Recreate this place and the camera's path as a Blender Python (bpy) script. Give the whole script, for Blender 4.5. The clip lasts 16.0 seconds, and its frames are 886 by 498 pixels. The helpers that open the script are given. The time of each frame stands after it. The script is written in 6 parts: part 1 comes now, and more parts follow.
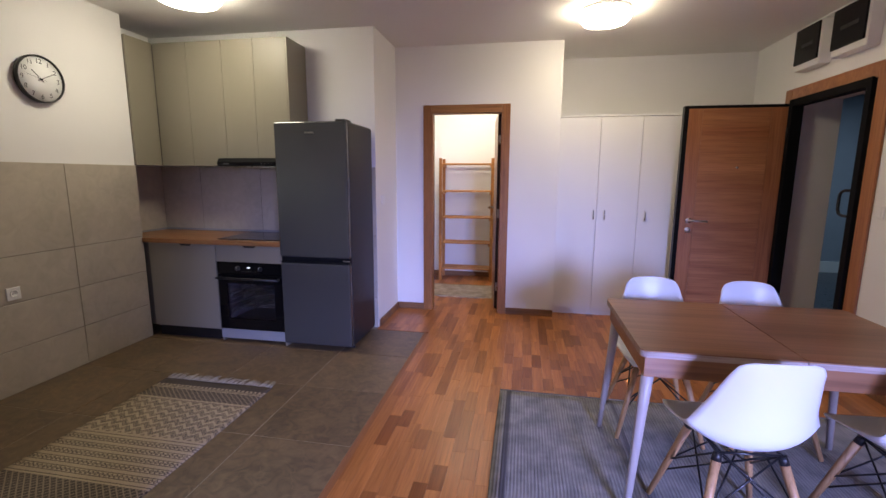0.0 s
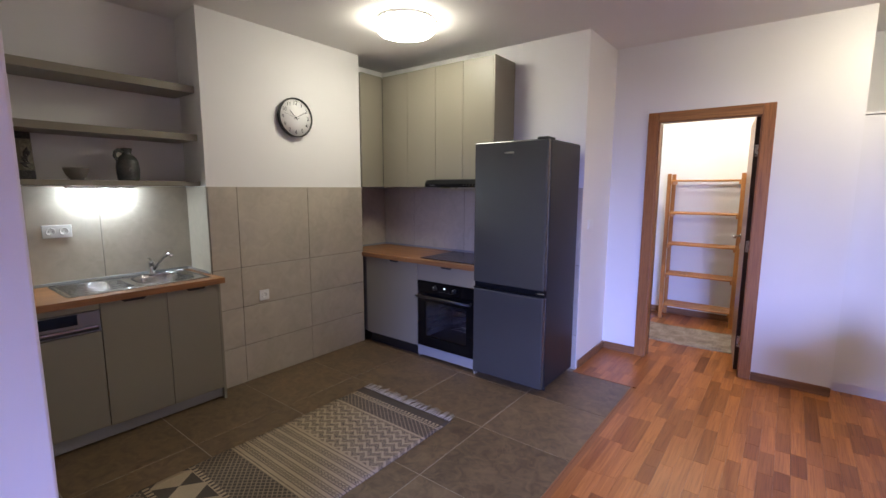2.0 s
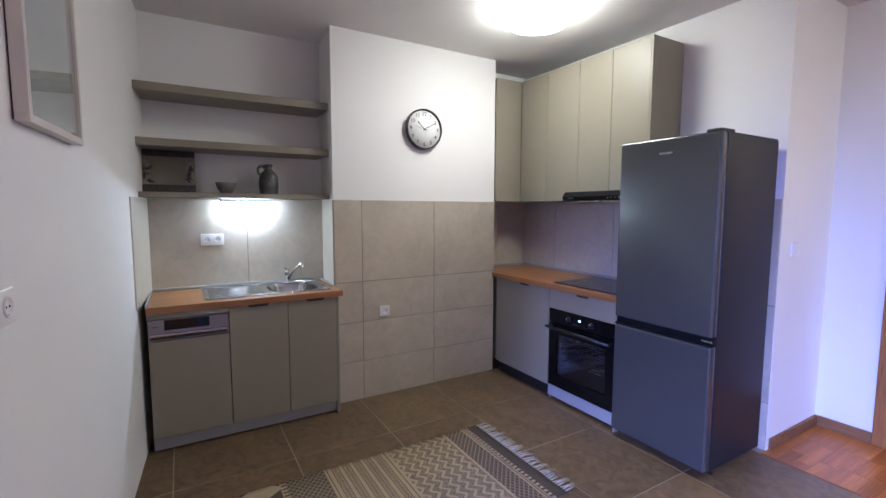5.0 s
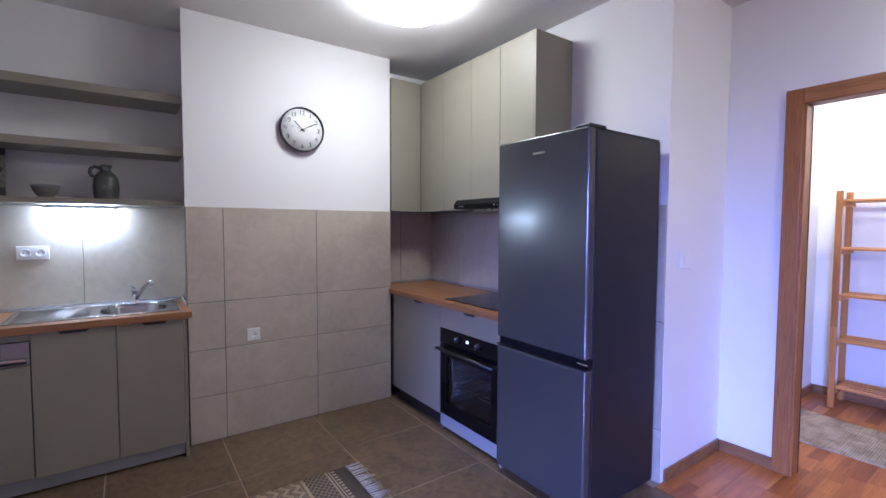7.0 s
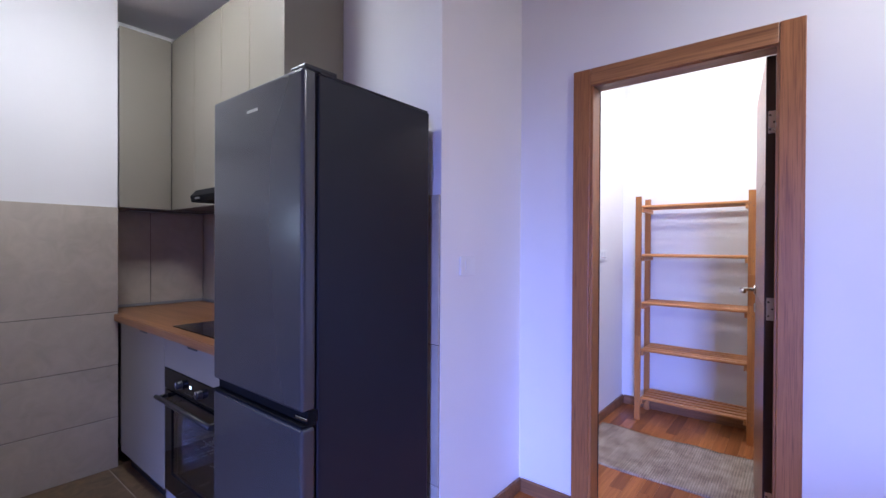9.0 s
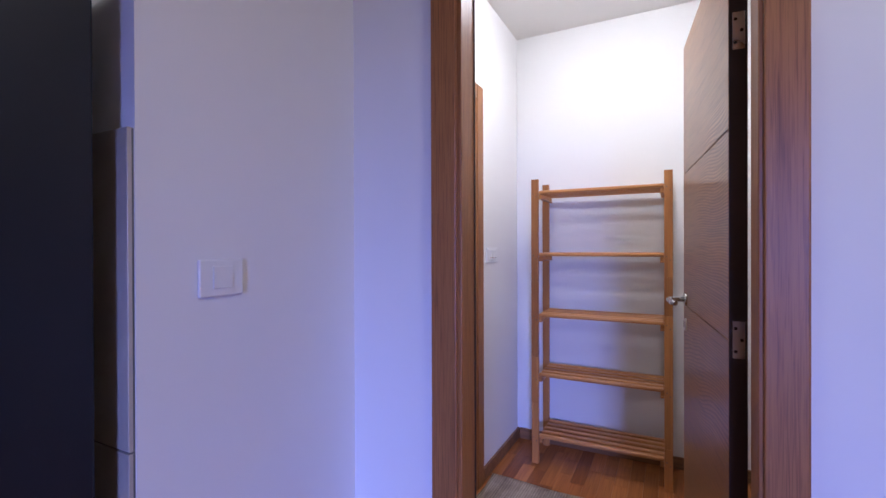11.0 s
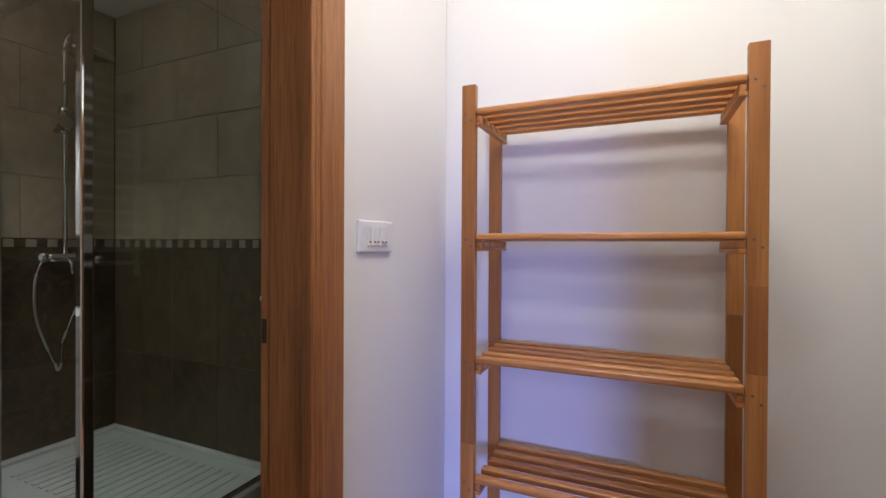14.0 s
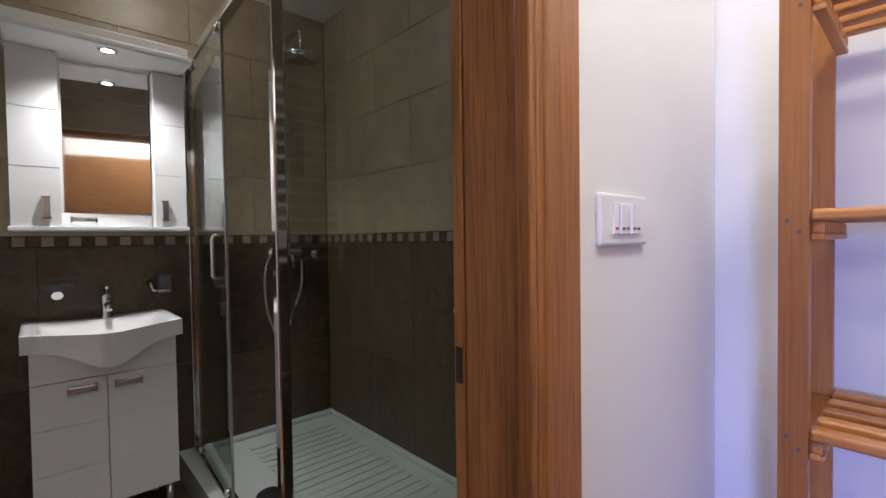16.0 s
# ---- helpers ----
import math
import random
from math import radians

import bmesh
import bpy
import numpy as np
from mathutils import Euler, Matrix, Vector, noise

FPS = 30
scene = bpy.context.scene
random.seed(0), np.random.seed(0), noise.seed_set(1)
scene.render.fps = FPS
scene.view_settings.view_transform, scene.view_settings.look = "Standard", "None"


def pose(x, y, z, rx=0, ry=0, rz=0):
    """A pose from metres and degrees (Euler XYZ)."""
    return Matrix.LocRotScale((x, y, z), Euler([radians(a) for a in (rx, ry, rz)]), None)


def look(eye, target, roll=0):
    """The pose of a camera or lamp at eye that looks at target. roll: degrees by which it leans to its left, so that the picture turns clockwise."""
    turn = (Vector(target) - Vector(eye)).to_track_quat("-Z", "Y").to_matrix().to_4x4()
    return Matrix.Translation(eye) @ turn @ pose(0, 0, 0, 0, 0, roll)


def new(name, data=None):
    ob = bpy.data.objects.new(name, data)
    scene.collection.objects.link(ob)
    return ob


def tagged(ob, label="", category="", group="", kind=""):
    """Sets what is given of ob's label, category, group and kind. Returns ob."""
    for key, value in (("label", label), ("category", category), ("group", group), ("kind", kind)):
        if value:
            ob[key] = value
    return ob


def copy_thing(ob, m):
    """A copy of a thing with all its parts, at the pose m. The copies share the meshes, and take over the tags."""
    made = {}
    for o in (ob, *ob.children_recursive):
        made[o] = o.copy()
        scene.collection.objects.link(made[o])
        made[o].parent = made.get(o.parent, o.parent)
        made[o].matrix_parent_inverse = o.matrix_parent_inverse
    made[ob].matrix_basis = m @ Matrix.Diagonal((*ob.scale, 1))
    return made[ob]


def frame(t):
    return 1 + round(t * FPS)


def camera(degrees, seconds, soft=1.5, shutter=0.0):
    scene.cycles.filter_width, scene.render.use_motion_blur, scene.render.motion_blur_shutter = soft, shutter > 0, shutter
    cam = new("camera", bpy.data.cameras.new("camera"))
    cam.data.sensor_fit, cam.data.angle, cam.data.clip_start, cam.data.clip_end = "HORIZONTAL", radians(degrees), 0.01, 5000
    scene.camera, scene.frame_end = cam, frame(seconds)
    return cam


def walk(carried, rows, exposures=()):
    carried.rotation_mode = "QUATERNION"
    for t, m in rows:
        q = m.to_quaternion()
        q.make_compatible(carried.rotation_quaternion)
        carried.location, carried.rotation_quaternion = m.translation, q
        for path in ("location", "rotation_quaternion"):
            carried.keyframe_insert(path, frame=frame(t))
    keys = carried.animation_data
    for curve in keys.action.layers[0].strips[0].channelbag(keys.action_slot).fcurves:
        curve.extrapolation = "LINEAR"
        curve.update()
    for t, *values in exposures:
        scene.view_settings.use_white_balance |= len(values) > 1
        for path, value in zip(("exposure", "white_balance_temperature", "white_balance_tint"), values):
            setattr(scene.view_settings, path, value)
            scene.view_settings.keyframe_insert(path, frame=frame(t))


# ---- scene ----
cam = camera(89.7, 16.0)
PATH = [
    (0, (1.027, 0.485, 1.409), (0.675, 2.427, 1.087), 0.3),
    (0.5, (1.01, 0.586, 1.452), (0.455, 2.481, 1.13), 0.3),
    (1, (1.031, 0.72, 1.495), (0.243, 2.531, 1.182), 0.3),
    (1.5, (1.046, 0.817, 1.494), (0.02, 2.508, 1.204), 0.2),
    (2, (1.003, 0.893, 1.481), (-0.212, 2.459, 1.21), 0.2),
    (2.5, (0.918, 0.999, 1.499), (-0.447, 2.438, 1.241), 0.2),
    (3, (0.847, 1.082, 1.513), (-0.651, 2.385, 1.267), 0.1),
    (3.5, (0.819, 1.134, 1.495), (-0.783, 2.309, 1.266), 0.1),
    (6, (0.965, 1.695, 1.404), (-0.758, 2.696, 1.229), 0.2),
    (6.5, (0.938, 1.865, 1.397), (-0.76, 2.911, 1.25), 0.2),
    (7, (0.934, 2.055, 1.368), (-0.697, 3.208, 1.268), 0.2),
    (7.5, (0.95, 2.267, 1.341), (-0.586, 3.547, 1.284), 0.2),
    (8, (0.937, 2.479, 1.297), (-0.5, 3.87, 1.267), 0.1),
    (8.5, (0.899, 2.708, 1.284), (-0.445, 4.189, 1.266), 0.2),
    (9, (0.864, 2.937, 1.276), (-0.394, 4.492, 1.262), 0.3),
    (9.5, (0.847, 3.175, 1.264), (-0.331, 4.791, 1.266), 0.4),
    (10, (0.761, 3.397, 1.265), (-0.309, 5.087, 1.261), 0.0),
    (12.5, (0.517, 4.581, 1.213), (-0.299, 6.407, 1.214), 0.5),
    (13, (0.484, 4.809, 1.195), (-0.316, 6.642, 1.199), 0.6),
    (13.5, (0.43, 5.012, 1.188), (-0.36, 6.849, 1.183), 0.4),
    (14, (0.365, 5.204, 1.186), (-0.442, 7.034, 1.174), 0.3),
    (14.5, (0.284, 5.34, 1.193), (-0.601, 7.133, 1.154), 0.1),
    (15, (0.214, 5.429, 1.191), (-0.842, 7.127, 1.15), -0.2),
    (15.5, (0.14, 5.477, 1.186), (-1.126, 7.024, 1.141), -0.4),
    (16, (0.068, 5.498, 1.185), (-1.413, 6.842, 1.136), -0.8),
]
walk(cam, [(t, look(eye, target, roll)) for t, eye, target, roll in PATH], [
    (0, -0.68, 6650, 6), (1.5, -0.58, 6300, 5), (3.5, -0.24, 5700, 5), (6, -0.03, 5250, 9), (7, -0.12, 5080, 12), (8.5, -0.35, 5020, 15),
    (10, -0.68, 4980, 16), (12.5, -1.27, 5600, 15), (13.5, -0.93, 5680, 9), (14.5, -0.84, 5760, 8), (15.2, -0.76, 5800, 8), (16, -0.58, 5640, 9),
])

# ---------------------------------------------------------------- light
world = bpy.data.worlds.new("world")
scene.world = world
world.use_nodes = True
wn = world.node_tree
sky = wn.nodes.new("ShaderNodeTexSky")
sky.sky_type, sky.sun_disc = "NISHITA", False
sky.sun_elevation, sky.sun_rotation = radians(35), radians(60)
wn.links.new(sky.outputs[0], wn.nodes["Background"].inputs[0])
wn.nodes["Background"].inputs[1].default_value = 0.1


def lamp_area(name, m, sx, sy, watts, colour, shape="RECTANGLE"):
    d = bpy.data.lights.new(name, "AREA")
    d.shape, d.size, d.size_y, d.energy, d.color = shape, sx, sy, watts, colour
    ob = new(name, d)
    ob.matrix_world = m
    return ob


WINDOW_COLOUR = (0.32, 0.38, 1.0)
# daylight through the living room's window
window_light = lamp_area("window_daylight", look((2.9, -2.5, 1.5), (1.35, 2.0, -0.9)), 0.9, 1.2, 245, WINDOW_COLOUR)
window_light.data.spread = radians(62)
# added fill lamp below the closed corridor ceiling, no fixture modelled
lamp_area("corridor_fill", look((5.2, 6.2, 2.55), (5.2, 6.2, 0)), 0.8, 0.8, 32, (0.55, 0.75, 1.0))
spot = bpy.data.lights.new("mirror_spot", "SPOT")
spot.energy, spot.color, spot.spot_size, spot.spot_blend, spot.shadow_soft_size = 52, (1.0, 0.90, 0.80), radians(140), 0.8, 0.022
new("mirror_spot", spot).matrix_world = look((-2.15, 5.721, 1.944), (-2.08, 5.721, 0))


# ---------------------------------------------------------------- materials
def nodes_of(m):
    m.use_nodes = True
    return m.node_tree.nodes, m.node_tree.links, m.node_tree.nodes["Principled BSDF"]


def ramp(nt, fac, a, b, p0=0.35, p1=0.7):
    r = nt.nodes.new("ShaderNodeValToRGB")
    r.color_ramp.elements[0].position, r.color_ramp.elements[1].position = p0, p1
    r.color_ramp.elements[0].color, r.color_ramp.elements[1].color = (*a, 1), (*b, 1)
    nt.links.new(fac, r.inputs[0])
    return r.outputs[0]


def mix(nt, fac, a, b, how="MIX"):
    n = nt.nodes.new("ShaderNodeMix")
    n.data_type, n.blend_type = "RGBA", how
    for i, v in ((0, fac), (6, a), (7, b)):
        if isinstance(v, (int, float)):
            n.inputs[i].default_value = v
        elif isinstance(v, tuple):
            n.inputs[i].default_value = (*v, 1)
        else:
            nt.links.new(v, n.inputs[i])
    return n.outputs[2]


def noise_fac(nt, scale, stretch=(1, 1, 1), detail=4.0, vec=None, distort=0.0):
    mp = nt.nodes.new("ShaderNodeMapping")
    mp.inputs["Scale"].default_value = stretch
    if vec is None:
        vec = nt.nodes.new("ShaderNodeTexCoord").outputs["Object"]
    nt.links.new(vec, mp.inputs[0])
    n = nt.nodes.new("ShaderNodeTexNoise")
    n.inputs["Scale"].default_value, n.inputs["Detail"].default_value = scale, detail
    n.inputs["Distortion"].default_value = distort
    nt.links.new(mp.outputs[0], n.inputs["Vector"])
    return n.outputs["Fac"]


def bump(nt, fac, bsdf, strength=0.1, dist=0.002):
    b = nt.nodes.new("ShaderNodeBump")
    b.inputs["Strength"].default_value, b.inputs["Distance"].default_value = strength, dist
    nt.links.new(fac, b.inputs["Height"])
    nt.links.new(b.outputs[0], bsdf.inputs["Normal"])


def surface(name, colour, rough=0.5, metal=0.0, vary=0.08, scale=3.0, grain=60.0, relief=0.05, stretch=(1, 1, 1), spec=0.5, wear=0.07):
    """Paint, plaster, plastic, metal: one colour with slow stains and a fine grain."""
    m = bpy.data.materials.new(name)
    n, l, p = nodes_of(m)
    nt = m.node_tree
    slow, fine = noise_fac(nt, scale, stretch), noise_fac(nt, grain, stretch, 2.0)
    dark = tuple(c * (1 - vary) for c in colour)
    lite = tuple(min(1, c * (1 + vary * 0.6)) for c in colour)
    c = ramp(nt, slow, dark, lite)
    c = mix(nt, vary * 0.8, c, ramp(nt, fine, dark, lite), "MIX")
    l.new(c, p.inputs["Base Color"])
    p.inputs["Metallic"].default_value = metal
    p.inputs["Specular IOR Level"].default_value = spec
    r = nt.nodes.new("ShaderNodeMapRange")
    r.inputs["To Min"].default_value, r.inputs["To Max"].default_value = max(0, rough - wear), min(1, rough + wear)
    l.new(slow, r.inputs[0])
    l.new(r.outputs[0], p.inputs["Roughness"])
    if relief:
        bump(nt, fine, p, relief, 0.001)
    return m


def timber(name, dark, lite, axis="z", rough=0.45, fine=26.0, per_piece=0.0, relief=0.12, contrast=0.6, pore=0.45, island=False, pores=0):
    """Wood with the grain along one axis; per_piece shifts the tone from board to board."""
    m = bpy.data.materials.new(name)
    n, l, p = nodes_of(m)
    nt = m.node_tree
    tc = nt.nodes.new("ShaderNodeTexCoord").outputs["Object"]
    info = nt.nodes.new("ShaderNodeNewGeometry").outputs["Random Per Island"] if island else nt.nodes.new("ShaderNodeObjectInfo").outputs["Random"]
    vec = nt.nodes.new("ShaderNodeVectorMath")
    vec.operation = "MULTIPLY_ADD"
    comb = nt.nodes.new("ShaderNodeCombineXYZ")
    for i in range(3):
        l.new(info, comb.inputs[i])
    l.new(comb.outputs[0], vec.inputs[0])
    vec.inputs[1].default_value = (7.3, 11.1, 5.7)
    l.new(tc, vec.inputs[2])
    st = {"x": (0.06, 1, 1), "y": (1, 0.06, 1), "z": (1, 1, 0.06)}[axis]
    st2 = {"x": (0.025, 1, 1), "y": (1, 0.025, 1), "z": (1, 1, 0.025)}[axis]
    slow = noise_fac(nt, fine, st, 5.0, vec.outputs[0], 0.6)
    thin = noise_fac(nt, pores or fine * 9, st2, 3.0, vec.outputs[0], 0.4)
    c = ramp(nt, slow, dark, lite, 0.5 - contrast * 0.35, 0.5 + contrast * 0.35)
    c = mix(nt, pore, c, ramp(nt, thin, tuple(v * 0.55 for v in dark), (1, 1, 1), 0.3, 0.55), "MULTIPLY")
    if per_piece:
        c = mix(nt, per_piece, c, ramp(nt, info, (0.48, 0.40, 0.35), (1, 1, 1), 0.0, 0.6), "MULTIPLY")
    l.new(c, p.inputs["Base Color"])
    p.inputs["Roughness"].default_value = rough
    bump(nt, thin, p, relief, 0.001)
    return m


def figured(name, dark, lite, rough=0.32):
    """Flat-sawn veneer with the grain along x: wavy growth rings and fine pores."""
    m = bpy.data.materials.new(name)
    n, l, p = nodes_of(m)
    nt = m.node_tree
    tc = nt.nodes.new("ShaderNodeTexCoord").outputs["Object"]
    warp = noise_fac(nt, 1.6, (0.5, 1, 1), 2.0, tc)
    off = nt.nodes.new("ShaderNodeCombineXYZ")
    l.new(warp, off.inputs[2])
    vec = nt.nodes.new("ShaderNodeVectorMath")
    vec.operation = "MULTIPLY_ADD"
    vec.inputs[1].default_value = (0, 0, 0.36)
    l.new(off.outputs[0], vec.inputs[0])
    l.new(tc, vec.inputs[2])
    mp = nt.nodes.new("ShaderNodeMapping")
    mp.inputs["Scale"].default_value = (0.10, 1, 1)
    l.new(vec.outputs[0], mp.inputs[0])
    wave = nt.nodes.new("ShaderNodeTexWave")
    wave.bands_direction = "Z"
    wave.inputs["Scale"].default_value = 36.0
    wave.inputs["Distortion"].default_value = 2.2
    wave.inputs["Detail"].default_value = 3.0
    wave.inputs["Detail Scale"].default_value = 2.2
    l.new(mp.outputs[0], wave.inputs["Vector"])
    thin = noise_fac(nt, 190, (0.022, 1, 1), 3.0, tc, 0.4)
    broad = noise_fac(nt, 3.0, (0.2, 1, 1), 3.0, tc)
    c = ramp(nt, wave.outputs["Fac"], dark, lite, 0.05, 0.62)
    c = mix(nt, 0.45, c, ramp(nt, thin, tuple(v * 0.6 for v in dark), (1, 1, 1), 0.3, 0.55), "MULTIPLY")
    c = mix(nt, 0.35, c, ramp(nt, broad, (0.62, 0.58, 0.55), (1, 1, 1)), "MULTIPLY")
    l.new(c, p.inputs["Base Color"])
    p.inputs["Roughness"].default_value = rough
    bump(nt, thin, p, 0.12, 0.001)
    return m


def stone(name, base, dark, lite, rough=0.5, scale=2.2, veins=0.35, per_piece=0.15, cloud=0.35):
    """Glazed stone-look tile: clouds, pale veins and a slight change from tile to tile."""
    m = bpy.data.materials.new(name)
    n, l, p = nodes_of(m)
    nt = m.node_tree
    tc = nt.nodes.new("ShaderNodeTexCoord").outputs["Object"]
    geo = nt.nodes.new("ShaderNodeNewGeometry").outputs["Position"]
    info = nt.nodes.new("ShaderNodeObjectInfo").outputs["Random"]
    add = nt.nodes.new("ShaderNodeVectorMath")
    add.operation = "MULTIPLY_ADD"
    comb = nt.nodes.new("ShaderNodeCombineXYZ")
    for i in range(3):
        l.new(info, comb.inputs[i])
    l.new(comb.outputs[0], add.inputs[0])
    add.inputs[1].default_value = (3.3, 5.1, 2.7)
    l.new(geo, add.inputs[2])
    slow = noise_fac(nt, scale, (1, 1, 1), 6.0, add.outputs[0], 0.8)
    mid = noise_fac(nt, scale * 5, (1, 1, 1), 8.0, add.outputs[0], 1.5)
    c = ramp(nt, slow, dark, base, 0.3, 0.62)
    c = mix(nt, cloud, c, ramp(nt, mid, dark, lite, 0.3, 0.75))
    if veins:
        vf = noise_fac(nt, scale * 0.9, (1, 1, 1), 3.0, add.outputs[0], 2.5)
        ab = nt.nodes.new("ShaderNodeMath")
        ab.operation = "SUBTRACT"
        ab.inputs[1].default_value = 0.5
        l.new(vf, ab.inputs[0])
        ab2 = nt.nodes.new("ShaderNodeMath")
        ab2.operation = "ABSOLUTE"
        l.new(ab.outputs[0], ab2.inputs[0])
        vr = ramp(nt, ab2.outputs[0], (veins, veins, veins), (0, 0, 0), 0.0, 0.008)
        c = mix(nt, vr, c, lite)
    c = mix(nt, per_piece, c, ramp(nt, info, tuple(v * 0.7 for v in base), lite, 0.0, 1.0))
    l.new(c, p.inputs["Base Color"])
    r = nt.nodes.new("ShaderNodeMapRange")
    r.inputs["To Min"].default_value, r.inputs["To Max"].default_value = rough - 0.1, rough + 0.1
    l.new(mid, r.inputs[0])
    l.new(r.outputs[0], p.inputs["Roughness"])
    bump(nt, mid, p, 0.06, 0.002)
    return m


def coated(m, weight, rough):
    p = m.node_tree.nodes["Principled BSDF"]
    p.inputs["Coat Weight"].default_value, p.inputs["Coat Roughness"].default_value = weight, rough
    return m


def glow(name, colour, strength):
    m = bpy.data.materials.new(name)
    n, l, p = nodes_of(m)
    p.inputs["Base Color"].default_value = (*colour, 1)
    p.inputs["Emission Color"].default_value = (*colour, 1)
    p.inputs["Emission Strength"].default_value = strength
    return m


def clear(name, colour=(1, 1, 1), rough=0.0, trans=1.0):
    m = bpy.data.materials.new(name)
    n, l, p = nodes_of(m)
    p.inputs["Base Color"].default_value = (*colour, 1)
    p.inputs["Roughness"].default_value = rough
    p.inputs["Transmission Weight"].default_value = trans
    p.inputs["IOR"].default_value = 1.45
    return m


M_WALL = surface("wall_paint", (0.80, 0.79, 0.77), 0.75, vary=0.03, scale=1.2, grain=180, relief=0.08)
M_CEIL = surface("ceiling_paint", (0.78, 0.76, 0.73), 0.8, vary=0.03, scale=0.8, grain=150, relief=0.05)
M_TILE_W = stone("wall_tile", (0.49, 0.437, 0.352), (0.38, 0.337, 0.27), (0.60, 0.54, 0.44), 0.36, 1.9, 0.0, 0.06)
M_TILE_F = stone("floor_tile", (0.130, 0.080, 0.038), (0.045, 0.028, 0.015), (0.26, 0.180, 0.100), 0.45, 2.6, 0.34, 0.16, 0.55)
M_TILE_B = stone("bath_tile_beige", (0.36, 0.30, 0.205), (0.24, 0.195, 0.13), (0.46, 0.39, 0.28), 0.35, 1.6, 0.1, 0.1)
M_TILE_D = stone("bath_tile_brown", (0.064, 0.044, 0.022), (0.021, 0.014, 0.0075), (0.17, 0.125, 0.066), 0.45, 2.2, 0.38, 0.12)
M_GROUT = surface("grout", (0.15, 0.14, 0.125), 0.9, vary=0.15, scale=6)
M_GROUT_F = surface("floor_grout", (0.34, 0.30, 0.25), 0.9, vary=0.15, scale=6)
M_GROUT_D = surface("dark_grout", (0.085, 0.065, 0.043), 0.9, vary=0.15, scale=6)
M_PARQ = timber("parquet_oak", (0.29, 0.092, 0.023), (0.60, 0.245, 0.068), "y", 0.32, 20, 0.95, 0.05, 1.1, 0.35)
M_PARQ.node_tree.nodes["Principled BSDF"].inputs["Specular IOR Level"].default_value = 0.28
M_PARQ_BED = surface("parquet_joint", (0.26, 0.10, 0.035), 0.6)
M_OAK = timber("oak_veneer", (0.205, 0.079, 0.022), (0.44, 0.188, 0.057), "z", 0.42, 30, 0.0, 0.1, 1.6, 0.45, pores=300)
M_OAK_H = timber("oak_veneer_level", (0.19, 0.080, 0.025), (0.385, 0.182, 0.063), "x", 0.42, 18, 0.0, 0.12, 0.7, 0.45)
M_OAK_Y = timber("oak_veneer_deep", (0.19, 0.080, 0.025), (0.385, 0.182, 0.063), "y", 0.40, 18, 0.0, 0.12, 0.7, 0.45)
M_LEAF = figured("oak_leaf_veneer", (0.205, 0.094, 0.033), (0.37, 0.188, 0.068))
# dark stain with shade put into the colour; also fills the frame grooves
M_LEAF_EDGE = surface("edge_stain_and_shade", (0.030, 0.014, 0.008), 0.5, vary=0.25, scale=8)
M_SKIRT = timber("skirting_oak", (0.16, 0.075, 0.03), (0.30, 0.15, 0.065), "x", 0.4, 16)
M_PINE = timber("lacquered_pine", (0.38, 0.148, 0.036), (0.62, 0.295, 0.09), "z", 0.38, 20, 0.7, 0.04, 0.8, 0.25)
M_PINE_X = timber("lacquered_pine_level", (0.38, 0.148, 0.036), (0.62, 0.295, 0.09), "x", 0.38, 20, 0.25, 0.04, 0.8, 0.25)
M_PINE_Y = timber("lacquered_pine_deep", (0.38, 0.148, 0.036), (0.62, 0.295, 0.09), "y", 0.38, 20, 0.25, 0.04, 0.8, 0.25)
M_WORK = timber("worktop_beech", (0.20, 0.080, 0.028), (0.38, 0.185, 0.072), "x", 0.35, 12, 0.0, 0.05, 0.8, 0.35)
M_WORK_Y = timber("worktop_beech_deep", (0.20, 0.080, 0.028), (0.38, 0.185, 0.072), "y", 0.35, 12, 0.0, 0.05, 0.8, 0.35)
# layered ply, its colour paled to include the window's reflection
M_TABLE_EDGE = timber("ply_edge_sheen", (0.30, 0.22, 0.19), (0.52, 0.43, 0.39), "x", 0.45, 30)
M_TABLE = timber("walnut_laminate", (0.17, 0.068, 0.032), (0.40, 0.195, 0.098), "x", 0.33, 7, 0.12, 0.05, 0.8, 0.35)
M_ENTRY = timber("entry_door_veneer", (0.27, 0.095, 0.035), (0.47, 0.205, 0.08), "x", 0.38, 16, 0.0, 0.06, 0.8, 0.35)
M_ENTRY_Z = timber("entry_door_stile", (0.27, 0.095, 0.035), (0.45, 0.19, 0.075), "z", 0.38, 16, 0.0, 0.06, 0.8, 0.35)
M_CAB = surface("cabinet_greige", (0.235, 0.212, 0.162), 0.42, vary=0.03, scale=2, grain=90, relief=0.02)
# carcass coloured dark so the narrow door gaps carry their shade
M_CAB_CARC = surface("cabinet_carcass_gap_shade", (0.09, 0.085, 0.075), 0.5, vary=0.04)
M_PLINTH = surface("plinth_grey", (0.28, 0.28, 0.285), 0.45, vary=0.05)
M_BLACK = surface("black_plastic", (0.012, 0.012, 0.013), 0.35, vary=0.2)
M_MATT = surface("matt_black", (0.006, 0.006, 0.007), 0.75, vary=0.2, spec=0.12)
M_BRONZE = surface("dark_bronze", (0.05, 0.035, 0.025), 0.4, 0.5, vary=0.15)
M_BLACKG = surface("black_glass", (0.004, 0.004, 0.005), 0.06, vary=0.1, relief=0, spec=0.25)
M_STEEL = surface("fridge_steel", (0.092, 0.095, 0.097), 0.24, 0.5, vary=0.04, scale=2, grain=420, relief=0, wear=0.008)
